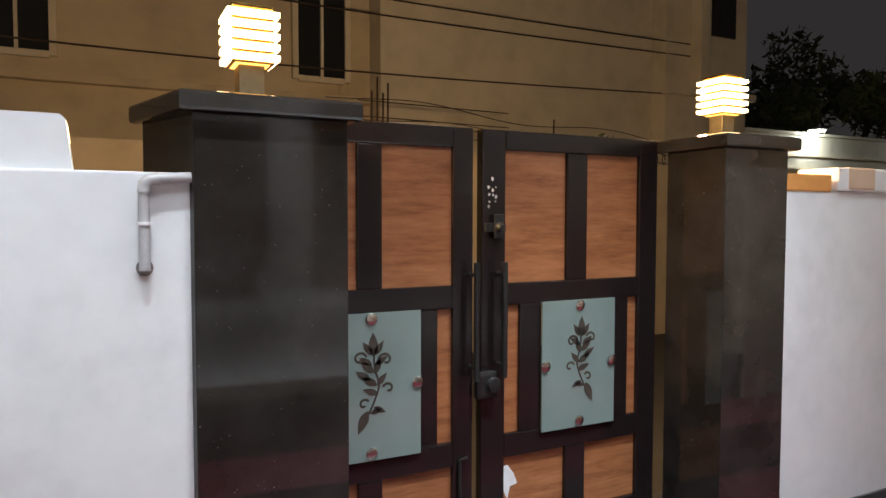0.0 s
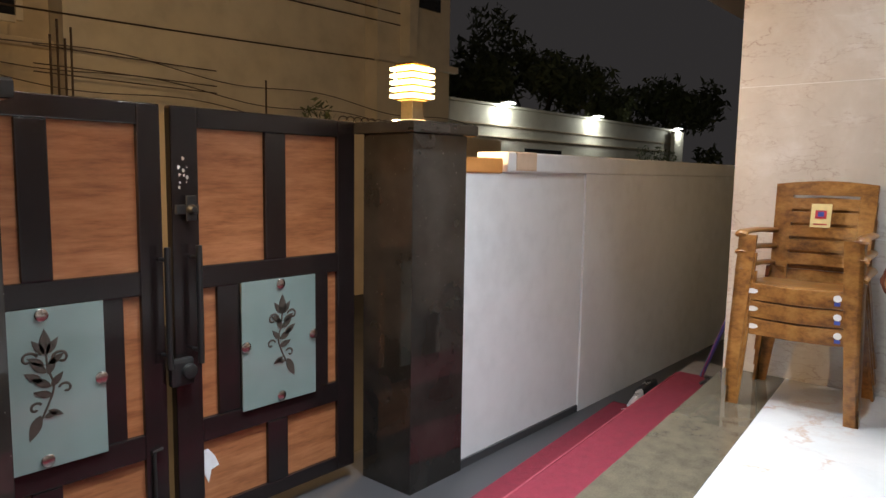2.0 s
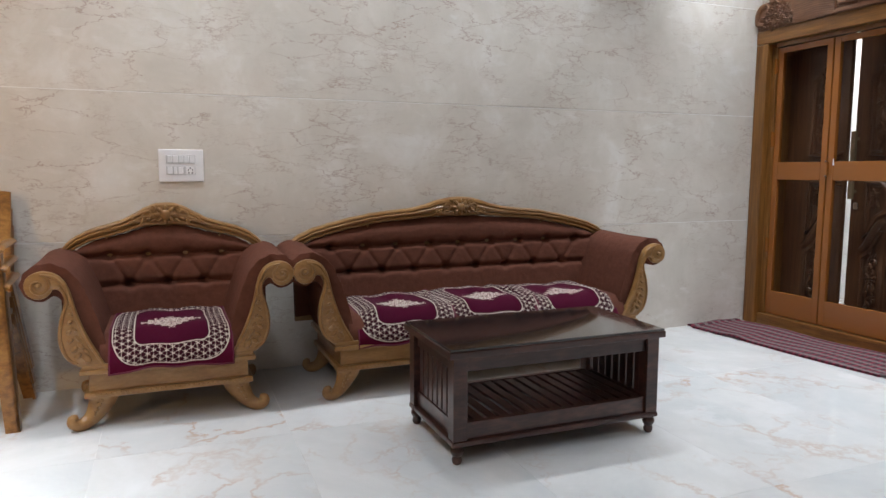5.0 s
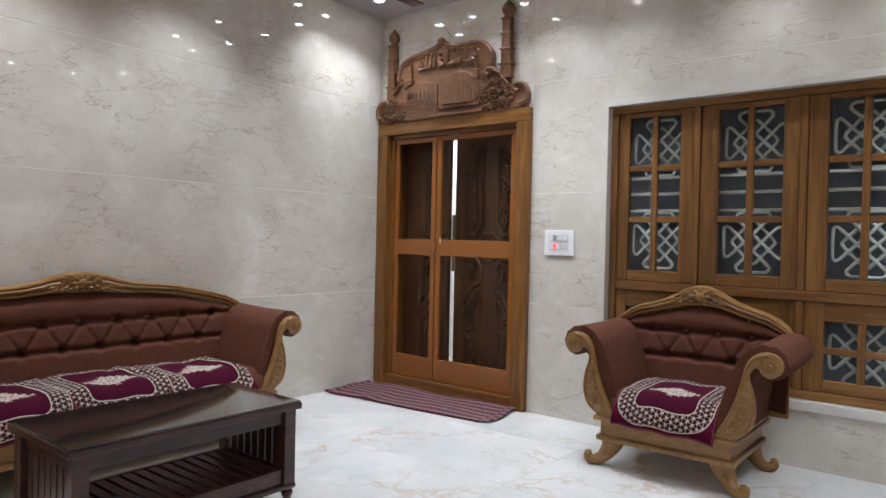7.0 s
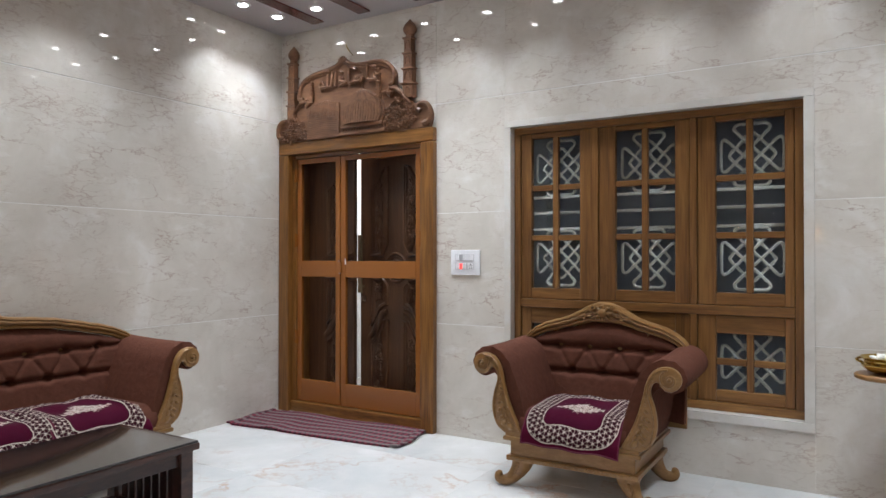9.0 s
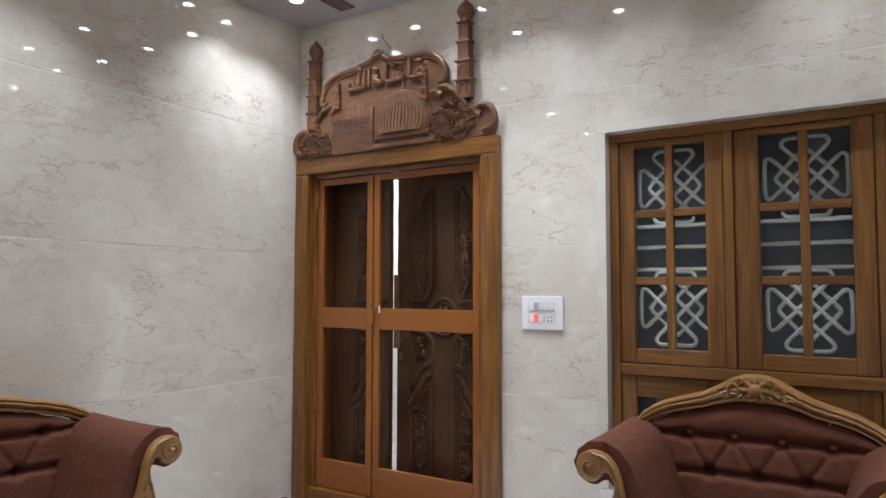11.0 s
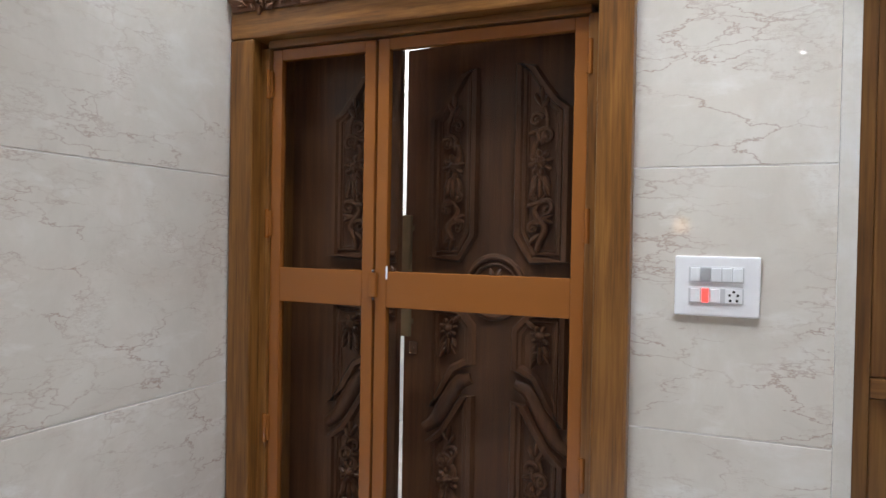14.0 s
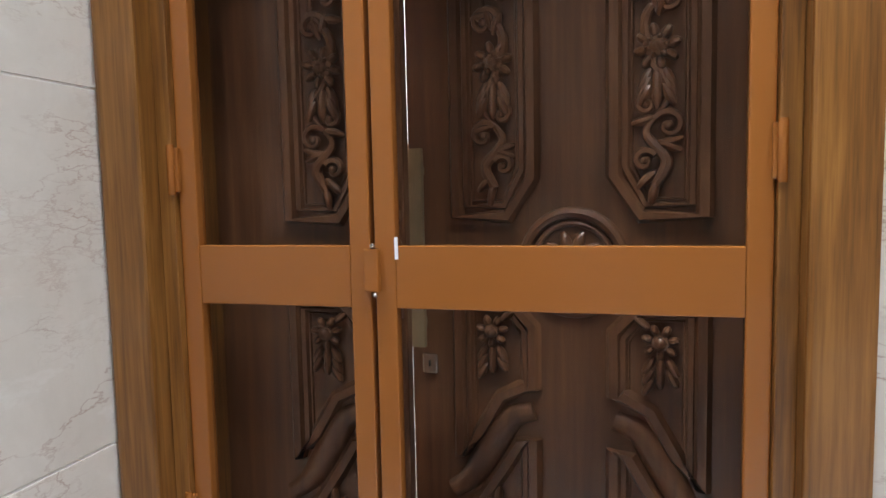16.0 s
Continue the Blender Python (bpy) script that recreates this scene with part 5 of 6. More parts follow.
# ---- carved panel over the door ----
pd = thing("door_pediment", "carved teak over-door panel with dome, towers and calligraphy", "carved panel")
pd.location = (5.655, SY, 2.232)
def PX(p):
    return -1.515 * p
PF = 0.050                       # front of the board
OUT = [(0.0, 0.0), (-0.005, 0.07), (0.012, 0.14), (0.045, 0.185), (0.10, 0.19), (0.125, 0.25), (0.165, 0.32), (0.158, 0.40), (0.18, 0.475), (0.25, 0.525), (0.34, 0.545), (0.41, 0.565), (0.46, 0.605),
       (0.51, 0.565), (0.58, 0.55), (0.68, 0.548), (0.745, 0.515), (0.785, 0.44), (0.785, 0.36), (0.80, 0.325), (0.85, 0.25), (0.90, 0.19), (0.945, 0.19), (0.985, 0.15), (1.0, 0.08), (0.985, 0.0)]
part("board", prism(bmesh.new(), [(PX(p), z) for p, z in spline(OUT, 3)], 0.008, PF, "y", 0.004), CARVED, pd)
rim = spline([(0.185, 0.335), (0.155, 0.345), (0.158, 0.40), (0.18, 0.472), (0.25, 0.520), (0.34, 0.540), (0.41, 0.560), (0.46, 0.598), (0.51, 0.560), (0.58, 0.545), (0.68, 0.543), (0.742, 0.510), (0.780, 0.44), (0.780, 0.365), (0.755, 0.352)], 5)
bm = tube(bmesh.new(), [(PX(p), PF + 0.004, z) for p, z in rim], 0.019, 8)
tube(bm, [(PX(p), PF + 0.004, z - 0.026) for p, z in rim[12:-12]], 0.008, 6)
part("arched_rim", bm, CARVED, pd, "", True)
bm = bmesh.new()
for a in (-0.9, -0.45, 0, 0.45, 0.9):
    leaf(bm, PX(0.46), 0.578, 0.055, math.pi / 2 + a, PF + 0.018)
part("apex_leaf", bm, CARVED, pd, "", True)


def tower(p, z0, h, wd, name="minaret"):
    x = PX(p)
    n = 4
    top = [(wd * 0.34, 0.755), (wd * 0.30, 0.80), (wd * 0.46, 0.84), (wd * 0.50, 0.88), (wd * 0.36, 0.93), (wd * 0.12, 0.975), (0.002, 1.0)]
    tw = part(name, lathe(bmesh.new(), [(r, z0 + h * q) for r, q in top], 14, (x, 0.034)), CARVED, pd, "carved minaret with an onion top", True)
    for k in range(n):
        a, b = z0 + h * 0.76 * k / n, z0 + h * 0.76 * (k + 1) / n
        f = wd * (1 - 0.10 * k)
        part("tier", cube(x - f * 0.42, x + f * 0.42, 0.012, PF + 0.020, a, b - 0.012, 0.003), CARVED, tw)
        part("gallery", cube(x - f * 0.54, x + f * 0.54, 0.010, PF + 0.028, b - 0.012, b, 0.003), CARVED, tw)
        m = (a + b) / 2 - 0.006
        part("niche_arch", tube(bmesh.new(), [(x - f * 0.24, PF + 0.021, m - 0.032 * h / 0.74), (x - f * 0.24, PF + 0.021, m + 0.010), (x - f * 0.12, PF + 0.021, m + 0.028), (x, PF + 0.021, m + 0.034), (x + f * 0.12, PF + 0.021, m + 0.028), (x + f * 0.24, PF + 0.021, m + 0.010), (x + f * 0.24, PF + 0.021, m - 0.032 * h / 0.74)], 0.006, 6), CARVED, tw, "", True)
    return tw


tower(0.100, 0.19, 0.610, 0.098)
tower(0.868, 0.23, 0.590, 0.108)
tower(0.245, 0.30, 0.215, 0.042, "small_minaret")
tower(0.690, 0.22, 0.300, 0.050, "small_minaret")
# ribbed dome
dome = new("ribbed_dome")
dome.parent = pd
for k in range(17):
    t = -1 + 2 * k / 16
    pts = spline([(0.18 * t, 0.085), (0.205 * t, 0.15), (0.185 * t, 0.23), (0.105 * t, 0.295), (0.01 * t, 0.345)], 4)
    part("dome_rib", tube(bmesh.new(), [(PX(0.585) + q[0], PF + 0.040 * math.sqrt(max(0, 1 - t * t)) * (1 - (q[1] - 0.085) / 0.40), q[1]) for q in pts], [0.016, 0.016] + [0.015] * (len(pts) - 4) + [0.008, 0.004], 6), CARVED, dome, "", True)
bm = bmesh.new()
tube(bm, [(PX(0.585), PF + 0.01, 0.335), (PX(0.585), PF + 0.01, 0.405)], [0.009, 0.004], 6)
for q, r in ((0.352, 0.011), (0.372, 0.008), (0.388, 0.006)):
    blob(bm, (PX(0.585), PF + 0.01, q), (r, r, r * 0.7), 8, 5)
part("finial", bm, CARVED, dome, "beaded finial", True)
bm = bmesh.new()
box(bm, PX(0.72), PX(0.45), PF - 0.002, PF + 0.030, 0.055, 0.083, 0.004)
box(bm, PX(0.735), PX(0.435), PF - 0.002, PF + 0.022, 0.004, 0.030, 0.003)
box(bm, PX(0.73), PX(0.44), PF - 0.002, PF + 0.012, 0.030, 0.055)
for k in range(16):
    blob(bm, (PX(0.445 + 0.018 * k), PF + 0.012, 0.043), (0.008, 0.006, 0.009), 6, 4)
part("dome_plinth", bm, CARVED, pd, "", True)
# cube building with a draped band and coursed brickwork
bm = prism(bmesh.new(), [(PX(0.215), 0.0), (PX(0.215), 0.265), (PX(0.345), 0.305), (PX(0.435), 0.27), (PX(0.435), 0.0)], PF - 0.002, PF + 0.014, "y", 0.002)
for k in range(11):
    z = 0.008 + k * 0.0145
    tube(bm, [(PX(0.218), PF + 0.014, z), (PX(0.345), PF + 0.018, z + 0.010), (PX(0.432), PF + 0.014, z)], 0.0038, 5)
for k in range(16):
    p = 0.222 + k * 0.0135
    tube(bm, [(PX(p), PF + 0.015, 0.235), (PX(p), PF + 0.015, 0.262 + 0.036 * (1 - abs(p - 0.345) / 0.13))], 0.004, 5)
for k in range(7):
    p = 0.230 + 0.029 * k
    for q in range(4):
        tube(bm, [(PX(p + 0.014 * (math.cos(math.pi + math.pi * j / 6))), PF + 0.016, 0.232 - q * 0.018 - 0.018 * math.sin(math.pi * j / 6)) for j in range(7)], 0.004, 5)
part("cube_building", bm, CARVED, pd, "carved draped cube building", True)
# flower clusters and end scrolls
rng = random.Random(12)
for p0, p1, z1 in ((0.045, 0.205, 0.20), (0.725, 0.895, 0.245)):
    bm = bmesh.new()
    for k in range(120):
        p = rng.uniform(p0, p1)
        f = 1 - abs((p - (p0 + p1) / 2) / ((p1 - p0) / 2)) ** 2 * 0.45
        leaf(bm, PX(p), rng.uniform(0.012, z1 * f), rng.uniform(0.022, 0.044), rng.uniform(0, 6.28), PF + rng.uniform(0.002, 0.014))
    for k in range(16):
        p = rng.uniform(p0 + 0.02, p1 - 0.02)
        flower(bm, PX(p), rng.uniform(0.03, z1 * 0.75), 0.022, PF + 0.014, 6)
    part("floral_carving", bm, CARVED, pd, "carved flowers and leaves", True)
for s, p, c in ((1, 0.035, 1), (-1, 0.955, -1)):
    bm = bmesh.new()
    pts = spline([(0.045, 0.03), (0.005, 0.05), (-0.002, 0.11), (0.02, 0.165), (0.06, 0.175), (0.075, 0.145), (0.055, 0.12)], 5)
    tube(bm, [(PX(q[0] if s > 0 else 0.995 - q[0]), PF + 0.004, q[1]) for q in pts], 0.020, 8)
    tube(bm, [(PX(q[0] if s > 0 else 0.995 - q[0]), PF + 0.016, q[1]) for q in pts], 0.008, 6)
    pts = spline([(0.095, 0.185), (0.12, 0.235), (0.155, 0.29), (0.20, 0.32), (0.225, 0.295), (0.205, 0.27)], 5)
    tube(bm, [(PX(q[0] if s > 0 else 0.975 - q[0]), PF + 0.006, q[1]) for q in pts], [0.012 + 0.014 * (i / len(pts)) for i in range(len(pts))], 8)
    for k in range(4):
        q = pts[4 + 5 * k]
        leaf(bm, PX(q[0] if s > 0 else 0.975 - q[0]), q[1] - 0.005, 0.05, (2.2 if s > 0 else 0.9) + 0.3 * k * s, PF + 0.018)
    part("end_scroll", bm, CARVED, pd, "carved scroll", True)
# calligraphy in relief
strokes = [
    [(0.662, 0.445), (0.650, 0.470), (0.638, 0.455), (0.648, 0.438), (0.668, 0.436), (0.622, 0.434), (0.604, 0.440)],
    [(0.604, 0.440), (0.600, 0.480), (0.603, 0.525)],
    [(0.575, 0.462), (0.570, 0.440), (0.556, 0.440), (0.555, 0.460)], [(0.555, 0.442), (0.540, 0.440), (0.538, 0.462)], [(0.538, 0.442), (0.515, 0.436), (0.502, 0.442)],
    [(0.502, 0.440), (0.499, 0.480), (0.502, 0.522)],
    [(0.466, 0.468), (0.452, 0.476), (0.446, 0.462), (0.460, 0.452), (0.478, 0.440), (0.448, 0.430)],
    [(0.422, 0.432), (0.420, 0.475), (0.423, 0.518)],
    [(0.400, 0.515), (0.398, 0.470), (0.394, 0.438), (0.376, 0.434)], [(0.374, 0.508), (0.372, 0.470), (0.368, 0.438), (0.350, 0.434)],
    [(0.350, 0.436), (0.338, 0.468), (0.322, 0.450), (0.332, 0.430), (0.352, 0.434)],
    [(0.385, 0.528), (0.379, 0.518), (0.373, 0.530), (0.366, 0.520), (0.360, 0.532)],
    [(0.655, 0.500), (0.632, 0.512)], [(0.545, 0.508), (0.522, 0.518)], [(0.462, 0.500), (0.442, 0.510)],
]
for st_pts in strokes:
    sp = [(0.485 + (p - 0.485) * 1.12, 0.462 + (z - 0.475) * 1.35) for p, z in spline(st_pts, 5)]
    n = len(sp)
    part("letter_stroke", tube(bmesh.new(), [(PX(p), PF + 0.011, z) for p, z in sp], [0.0120 + 0.0035 * math.sin(math.pi * i / n) for i in range(n)], 8), CARVED, pd, "", True)
for p, z in ((0.568, 0.482), (0.558, 0.482), (0.563, 0.494)):
    part("letter_dot", blob(bmesh.new(), (PX(0.485 + (p - 0.485) * 1.12), PF + 0.006, z - 0.004), (0.008, 0.008, 0.007), 8, 5), CARVED, pd, "", True)
# loose wire end above it
bm = tube(bmesh.new(), spline([(0, 0.004, 0), (0.008, 0.03, 0.02), (0.03, 0.045, 0.06), (0.045, 0.04, 0.09)], 4), 0.004, 6)
wr = tagged(part("wire_end", bm, BRASS, None, "", True), "short yellow wire end sticking out of the wall", "wire")
wr.location = (4.90, SY + 0.001, 2.872)


# ---- switchboards ----
REDLED = glow("red_switch_light", (1.0, 0.05, 0.04), 2.2)


def switchboard(label, lit):
    """White modular plate, 0.235 x 0.178 m, front at -y."""
    s = thing("switchboard", label, "switchboard", "wall switchboards")
    part("plate", cube(-0.1175, 0.1175, -0.012, 0.0, -0.089, 0.089, 0.005), WHITEPLASTIC, s)
    part("switch_bay", cube(-0.078, 0.074, -0.0145, -0.012, 0.012, 0.058, 0.001), PALEGREY, s)
    part("switch_bay", cube(-0.078, 0.074, -0.0145, -0.012, -0.050, -0.004, 0.001), PALEGREY, s)
    for k in range(5):
        x = -0.072 + k * 0.029
        m = STICKER if k != 1 else GREYPLASTIC if lit else WHITEPLASTIC
        part("switch", cube(x, x + 0.026, -0.019, -0.0145, 0.015, 0.055, 0.002), m, s, "white rocker switch")
    for k in range(2):
        part("switch", cube(-0.072 + 0.056 * k, -0.046 + 0.056 * k, -0.019, -0.0145, -0.047, -0.007, 0.002), WHITEPLASTIC, s, "white rocker switch")
    part("indicator_switch", cube(-0.040, -0.022, -0.019, -0.0145, -0.047, -0.007, 0.002), REDLED if lit else WHITEPLASTIC, s, "red lit switch" if lit else "white switch")
    sock = part("socket", cube(0.024, 0.070, -0.016, -0.0145, -0.048, -0.006, 0.001), WHITEPLASTIC, s, "five pin socket")
    for x, z in ((0.047, -0.014), (0.036, -0.024), (0.058, -0.024), (0.038, -0.040), (0.056, -0.040)):
        part("socket_hole", lathe(bmesh.new(), [(0.004, 0), (0.004, 0.001)], 10), BLACK, sock).matrix_local = pose(x, -0.0162, z, 90)
    return s


switchboard("white modular switchboard with a socket on the marble wall", False).matrix_world = pose(EX, -0.297, 1.207, 0, 0, -90)
switchboard("white modular switchboard with a red lit switch", True).matrix_world = pose(3.884, SY, 1.245, 0, 0, 180)

# ---- the gate ----
FROST = mat("frosted_green_glass", (0.20, 0.27, 0.255), 0.22)
w = Net(FROST)
w.b.inputs["Coat Weight"].default_value = 0.6
v = w.coords((1, 1, 1), 3.0)
w.color(w.ramp(w.noise(v, 2.0, 3), [(0.3, (0.17, 0.235, 0.22)), (0.7, (0.23, 0.30, 0.285))]))
ETCH = plain("etched_brown_print", (0.060, 0.052, 0.042), 0.4, grain=60)


def floral(parent, cx, cz, h, s):
    """Printed spray: a curved stem, curls and pointed leaves."""
    y = 2.7185
    k = h / 0.36
    def pt(p, q):
        return (cx + s * p * k, y, cz + q * k)
    def blade(p, q, length, a, wd=0.40):
        pts = []
        for i in range(9):
            t = i / 8
            pts.append((length * t, length * wd * math.sin(math.pi * t ** 0.8) * 0.5))
        pts += [(x, -yy) for x, yy in pts[-2:0:-1]]
        ca, sa = math.cos(a), math.sin(a)
        return [(cx + s * (p + x * ca - yy * sa) * k, cz + (q + x * sa + yy * ca) * k) for x, yy in pts]
    bm = bmesh.new()
    tube(bm, [pt(*p) for p in spline([(0.035, -0.13), (0.0, -0.06), (-0.02, 0.0), (-0.005, 0.06), (0.0, 0.12)], 6)], 0.0035 * k, 6, 0.3)
    for c0, c1, r, a0, t in ((-0.045, 0.085, 0.028, 0.2, 1), (0.05, 0.095, 0.026, 2.9, -1), (-0.055, -0.015, 0.022, 0.3, 1), (0.035, -0.062, 0.020, 2.6, -1)):
        tube(bm, [pt(c0 + (r - r * j / 18) * math.cos(a0 + t * j * 0.36), c1 + (r - r * j / 18) * math.sin(a0 + t * j * 0.36)) for j in range(15)], 0.0042 * k, 6, 0.3)
    part("stem_print", bm, ETCH, parent, "", True)
    for p, q, ln, a in ((0.0, 0.10, 0.085, 1.55), (-0.002, 0.105, 0.060, 2.2), (0.004, 0.105, 0.060, 0.95), (-0.004, 0.04, 0.060, 1.95), (0.0, 0.045, 0.065, 0.75), (-0.012, 0.0, 0.065, 0.55),
                        (-0.012, 0.0, 0.055, 2.3), (-0.016, -0.03, 0.06, 0.35), (0.012, 0.02, 0.062, 0.60), (0.006, 0.072, 0.055, 0.55), (-0.006, 0.072, 0.055, 2.6), (0.0, -0.075, 0.050, 3.6), (0.012, -0.095, 0.045, 2.9), (0.022, -0.085, 0.085, -1.15)):
        part("leaf_print", prism(bmesh.new(), blade(p, q, ln, a), y - 0.0015, y + 0.001), ETCH, parent)


def gate_leaf(x0, x1, cols, midcols, glass, label, sign):
    g = thing("gate_leaf", label, "gate", "gate leaves")
    y0, y1, zb, zt = 2.735, 2.785, -0.545, 1.368
    a, b = cols[0][0], cols[-1][1]
    def bar(name, p0, p1, q0, q1, f=0.0):
        part(name, cube(p0, p1, y0 - f, y1, q0, q1, 0.006), BLACKPAINT, g)
    bar("stile", x0, a, zb, zt)
    bar("stile", b, x1, zb, zt)
    for q0, q1 in ((1.278, zt), (0.565, 0.668), (-0.150, -0.040), (zb, -0.470)):
        bar("rail", a, b, q0, q1, -0.001)
    for q0, q1 in ((0.668, 1.278), (-0.470, -0.150)):
        bar("mullion", cols[0][1], cols[1][0], q0, q1, -0.002)
    for p0, p1 in midcols:
        bar("mullion", p0, p1, -0.040, 0.565, -0.002)
    for q0, q1 in ((0.668, 1.278), (-0.470, -0.150), (-0.040, 0.565)):
        for p0, p1 in (cols if q0 != -0.040 else [(a, midcols[0][0]), (midcols[0][1], midcols[1][0]), (midcols[1][1], b)]):
            if q0 == -0.040 and abs(p0 - glass[0]) < 0.03:
                continue
            part("infill_panel", cube(p0 - 0.004, p1 + 0.004, 2.757, 2.766, q0 - 0.004, q1 + 0.004), PLYWOOD, g, "orange wood laminate panel")
    pane = part("glass_panel", cube(glass[0] - 0.006, glass[1] + 0.006, 2.720, 2.728, -0.055, 0.572, 0.001), FROST, g, "frosted greenish glass")
    floral(pane, (glass[0] + glass[1]) / 2 + 0.01, 0.265, 0.44, sign)
    cx, cz = (glass[0] + glass[1]) / 2, 0.26
    for px, pz in ((cx, 0.545), (cx, -0.022), (glass[0] + 0.012, cz), (glass[1] - 0.012, cz)):
        part("glass_clip", lathe(bmesh.new(), [(0.022, 0), (0.025, 0.003), (0.025, 0.008), (0.019, 0.012)], 18), STEEL, pane, "round steel clip", True).matrix_local = pose(px, 2.720, pz, 90)
    return g


g1 = gate_leaf(2.06, 3.055, [(2.18, 2.51), (2.62, 2.955)], [(2.24, 2.34), (2.785, 2.88)], (2.34, 2.785), "black framed gate leaf with wood panels and frosted glass", -1)
g2 = gate_leaf(3.10, 4.145, [(3.225, 3.575), (3.695, 4.025)], [(3.31, 3.43), (3.855, 3.96)], (3.43, 3.855), "black framed gate leaf with wood panels and pull", 1)
for g, x in ((g1, 3.04), (g2, 3.185)):
    h = part("pull_handle", tube(bmesh.new(), [(x, 2.672, 0.245), (x, 2.672, 0.770)], 0.014, 12), BLACK, g, "long black tubular pull", True)
    for z in (0.30, 0.715):
        part("handle_stud", tube(bmesh.new(), [(x, 2.672, z), (x, 2.735, z)], 0.009, 10), BLACK, h, "", True)
lk = part("lock_box", cube(3.055, 3.165, 2.690, 2.734, 0.150, 0.275, 0.018), BLACK, g2, "black gate lock")
part("lock_knob", lathe(bmesh.new(), [(0.034, 0), (0.036, 0.008), (0.030, 0.020), (0.010, 0.024)], 16), BLACK, lk, "", True).matrix_local = pose(3.135, 2.690, 0.215, 90)
bo = part("slide_bolt", cube(3.110, 3.215, 2.715, 2.7345, 0.905, 0.945, 0.004), BLACK, g2, "black sliding bolt")
part("bolt_knob", lathe(bmesh.new(), [(0.022, 0), (0.024, 0.010), (0.016, 0.030), (0.012, 0.034)], 14), BLACK, bo, "", True).matrix_local = pose(3.175, 2.715, 0.925, 90)
part("bolt_keeper", cube(3.150, 3.200, 2.705, 2.7148, 0.875, 0.985, 0.006), BLACK, bo)
part("drop_bolt", tube(bmesh.new(), [(2.985, 2.722, -0.40), (2.985, 2.722, -0.12), (3.02, 2.715, -0.11)], 0.008, 8), BLACK, g1, "thin drop bolt", True)
CHIP = plain("scuffed_primer", (0.55, 0.54, 0.52), 0.7, grain=40)
rng = random.Random(7)
for k in range(11):
    px, pz, r = 3.12 + rng.uniform(0, 0.06), 1.02 + rng.uniform(0, 0.14), rng.uniform(0.003, 0.009)
    part("paint_chip", prism(bmesh.new(), [(px + r * math.cos(q) * rng.uniform(0.5, 1.2), pz + r * math.sin(q) * rng.uniform(0.6, 1.6)) for q in (0, 1, 2, 3, 4, 5)], 2.7335, 2.7352), CHIP, g2)
tp = part("torn_tape", prism(bmesh.new(), [(3.228, -0.30), (3.225, -0.20), (3.255, -0.195), (3.29, -0.24), (3.31, -0.29), (3.27, -0.30), (3.255, -0.36)], 2.754, 2.7565), STICKER, g2, "torn packing tape")

# drain pipe through the left wall
pv = thing("drain_pipe", "grey plastic drain pipe bent down on the wall", "pipe")
GREYPIPE = plain("grey_pipe", (0.40, 0.40, 0.41), 0.4, grain=60, bump=0)
part("pipe", tube(bmesh.new(), spline([(1.82, 2.338, 1.095), (1.75, 2.336, 1.090), (1.705, 2.336, 1.086), (1.684, 2.336, 1.068), (1.682, 2.336, 1.02), (1.682, 2.336, 0.90), (1.682, 2.336, 0.805)], 5), 0.0165, 14), GREYPIPE, pv, "", True)
part("elbow", tube(bmesh.new(), [(1.725, 2.336, 1.088), (1.700, 2.336, 1.084), (1.686, 2.336, 1.072), (1.682, 2.336, 1.045)], 0.0205, 14), GREYPIPE, pv, "", True)
part("pipe_clip", tube(bmesh.new(), [(1.682, 2.336, 0.945), (1.682, 2.336, 0.955)], 0.021, 14), WHITEPLASTIC, pv, "white plastic clip", True)
part("pipe_hole", lathe(bmesh.new(), [(0.022, 0), (0.026, 0.004)], 12), CONCRETE, pv, "rough hole round the pipe", True).matrix_local = pose(1.682, 2.357, 0.812, 90)

# ---- yard floor things ----
RED_EDGE = plain("carpet_edge", (0.26, 0.04, 0.06), 0.9, grain=200)


def runner(u, v):
    x = -1.6 + u * 8.1
    return (x, porch_edge(OUTER + 0.006 + v * (NOSING - OUTER - 0.008), x), -0.318 + 0.002 * math.sin(30 * u)), (0, 0, 1)


rc = tagged(new("red_carpet"), "red carpet runner over the step and yard", "carpet")
part("tread_strip", solid(bmesh.new(), runner, 60, 3, 0.006), CARPET, rc)
part("riser_strip", skewed(-1.6, 6.45, NOSING + 0.001, NOSING + 0.007, YARD + 0.004, -0.318), CARPET, rc)
part("ground_strip", skewed(-1.6, 6.35, NOSING + 0.009, 2.185, YARD + 0.001, YARD + 0.009), CARPET, rc)
part("edge_binding", skewed(-1.6, 6.45, NOSING - 0.002, NOSING + 0.008, -0.3175, -0.3150), RED_EDGE, rc, "paler folded edge")

SHOEWHITE = plain("worn_white_leather", (0.62, 0.60, 0.57), 0.6, grain=40, stain=0.2)
SHOEDARK = plain("dark_shoe_leather", (0.025, 0.024, 0.026), 0.45, grain=40)


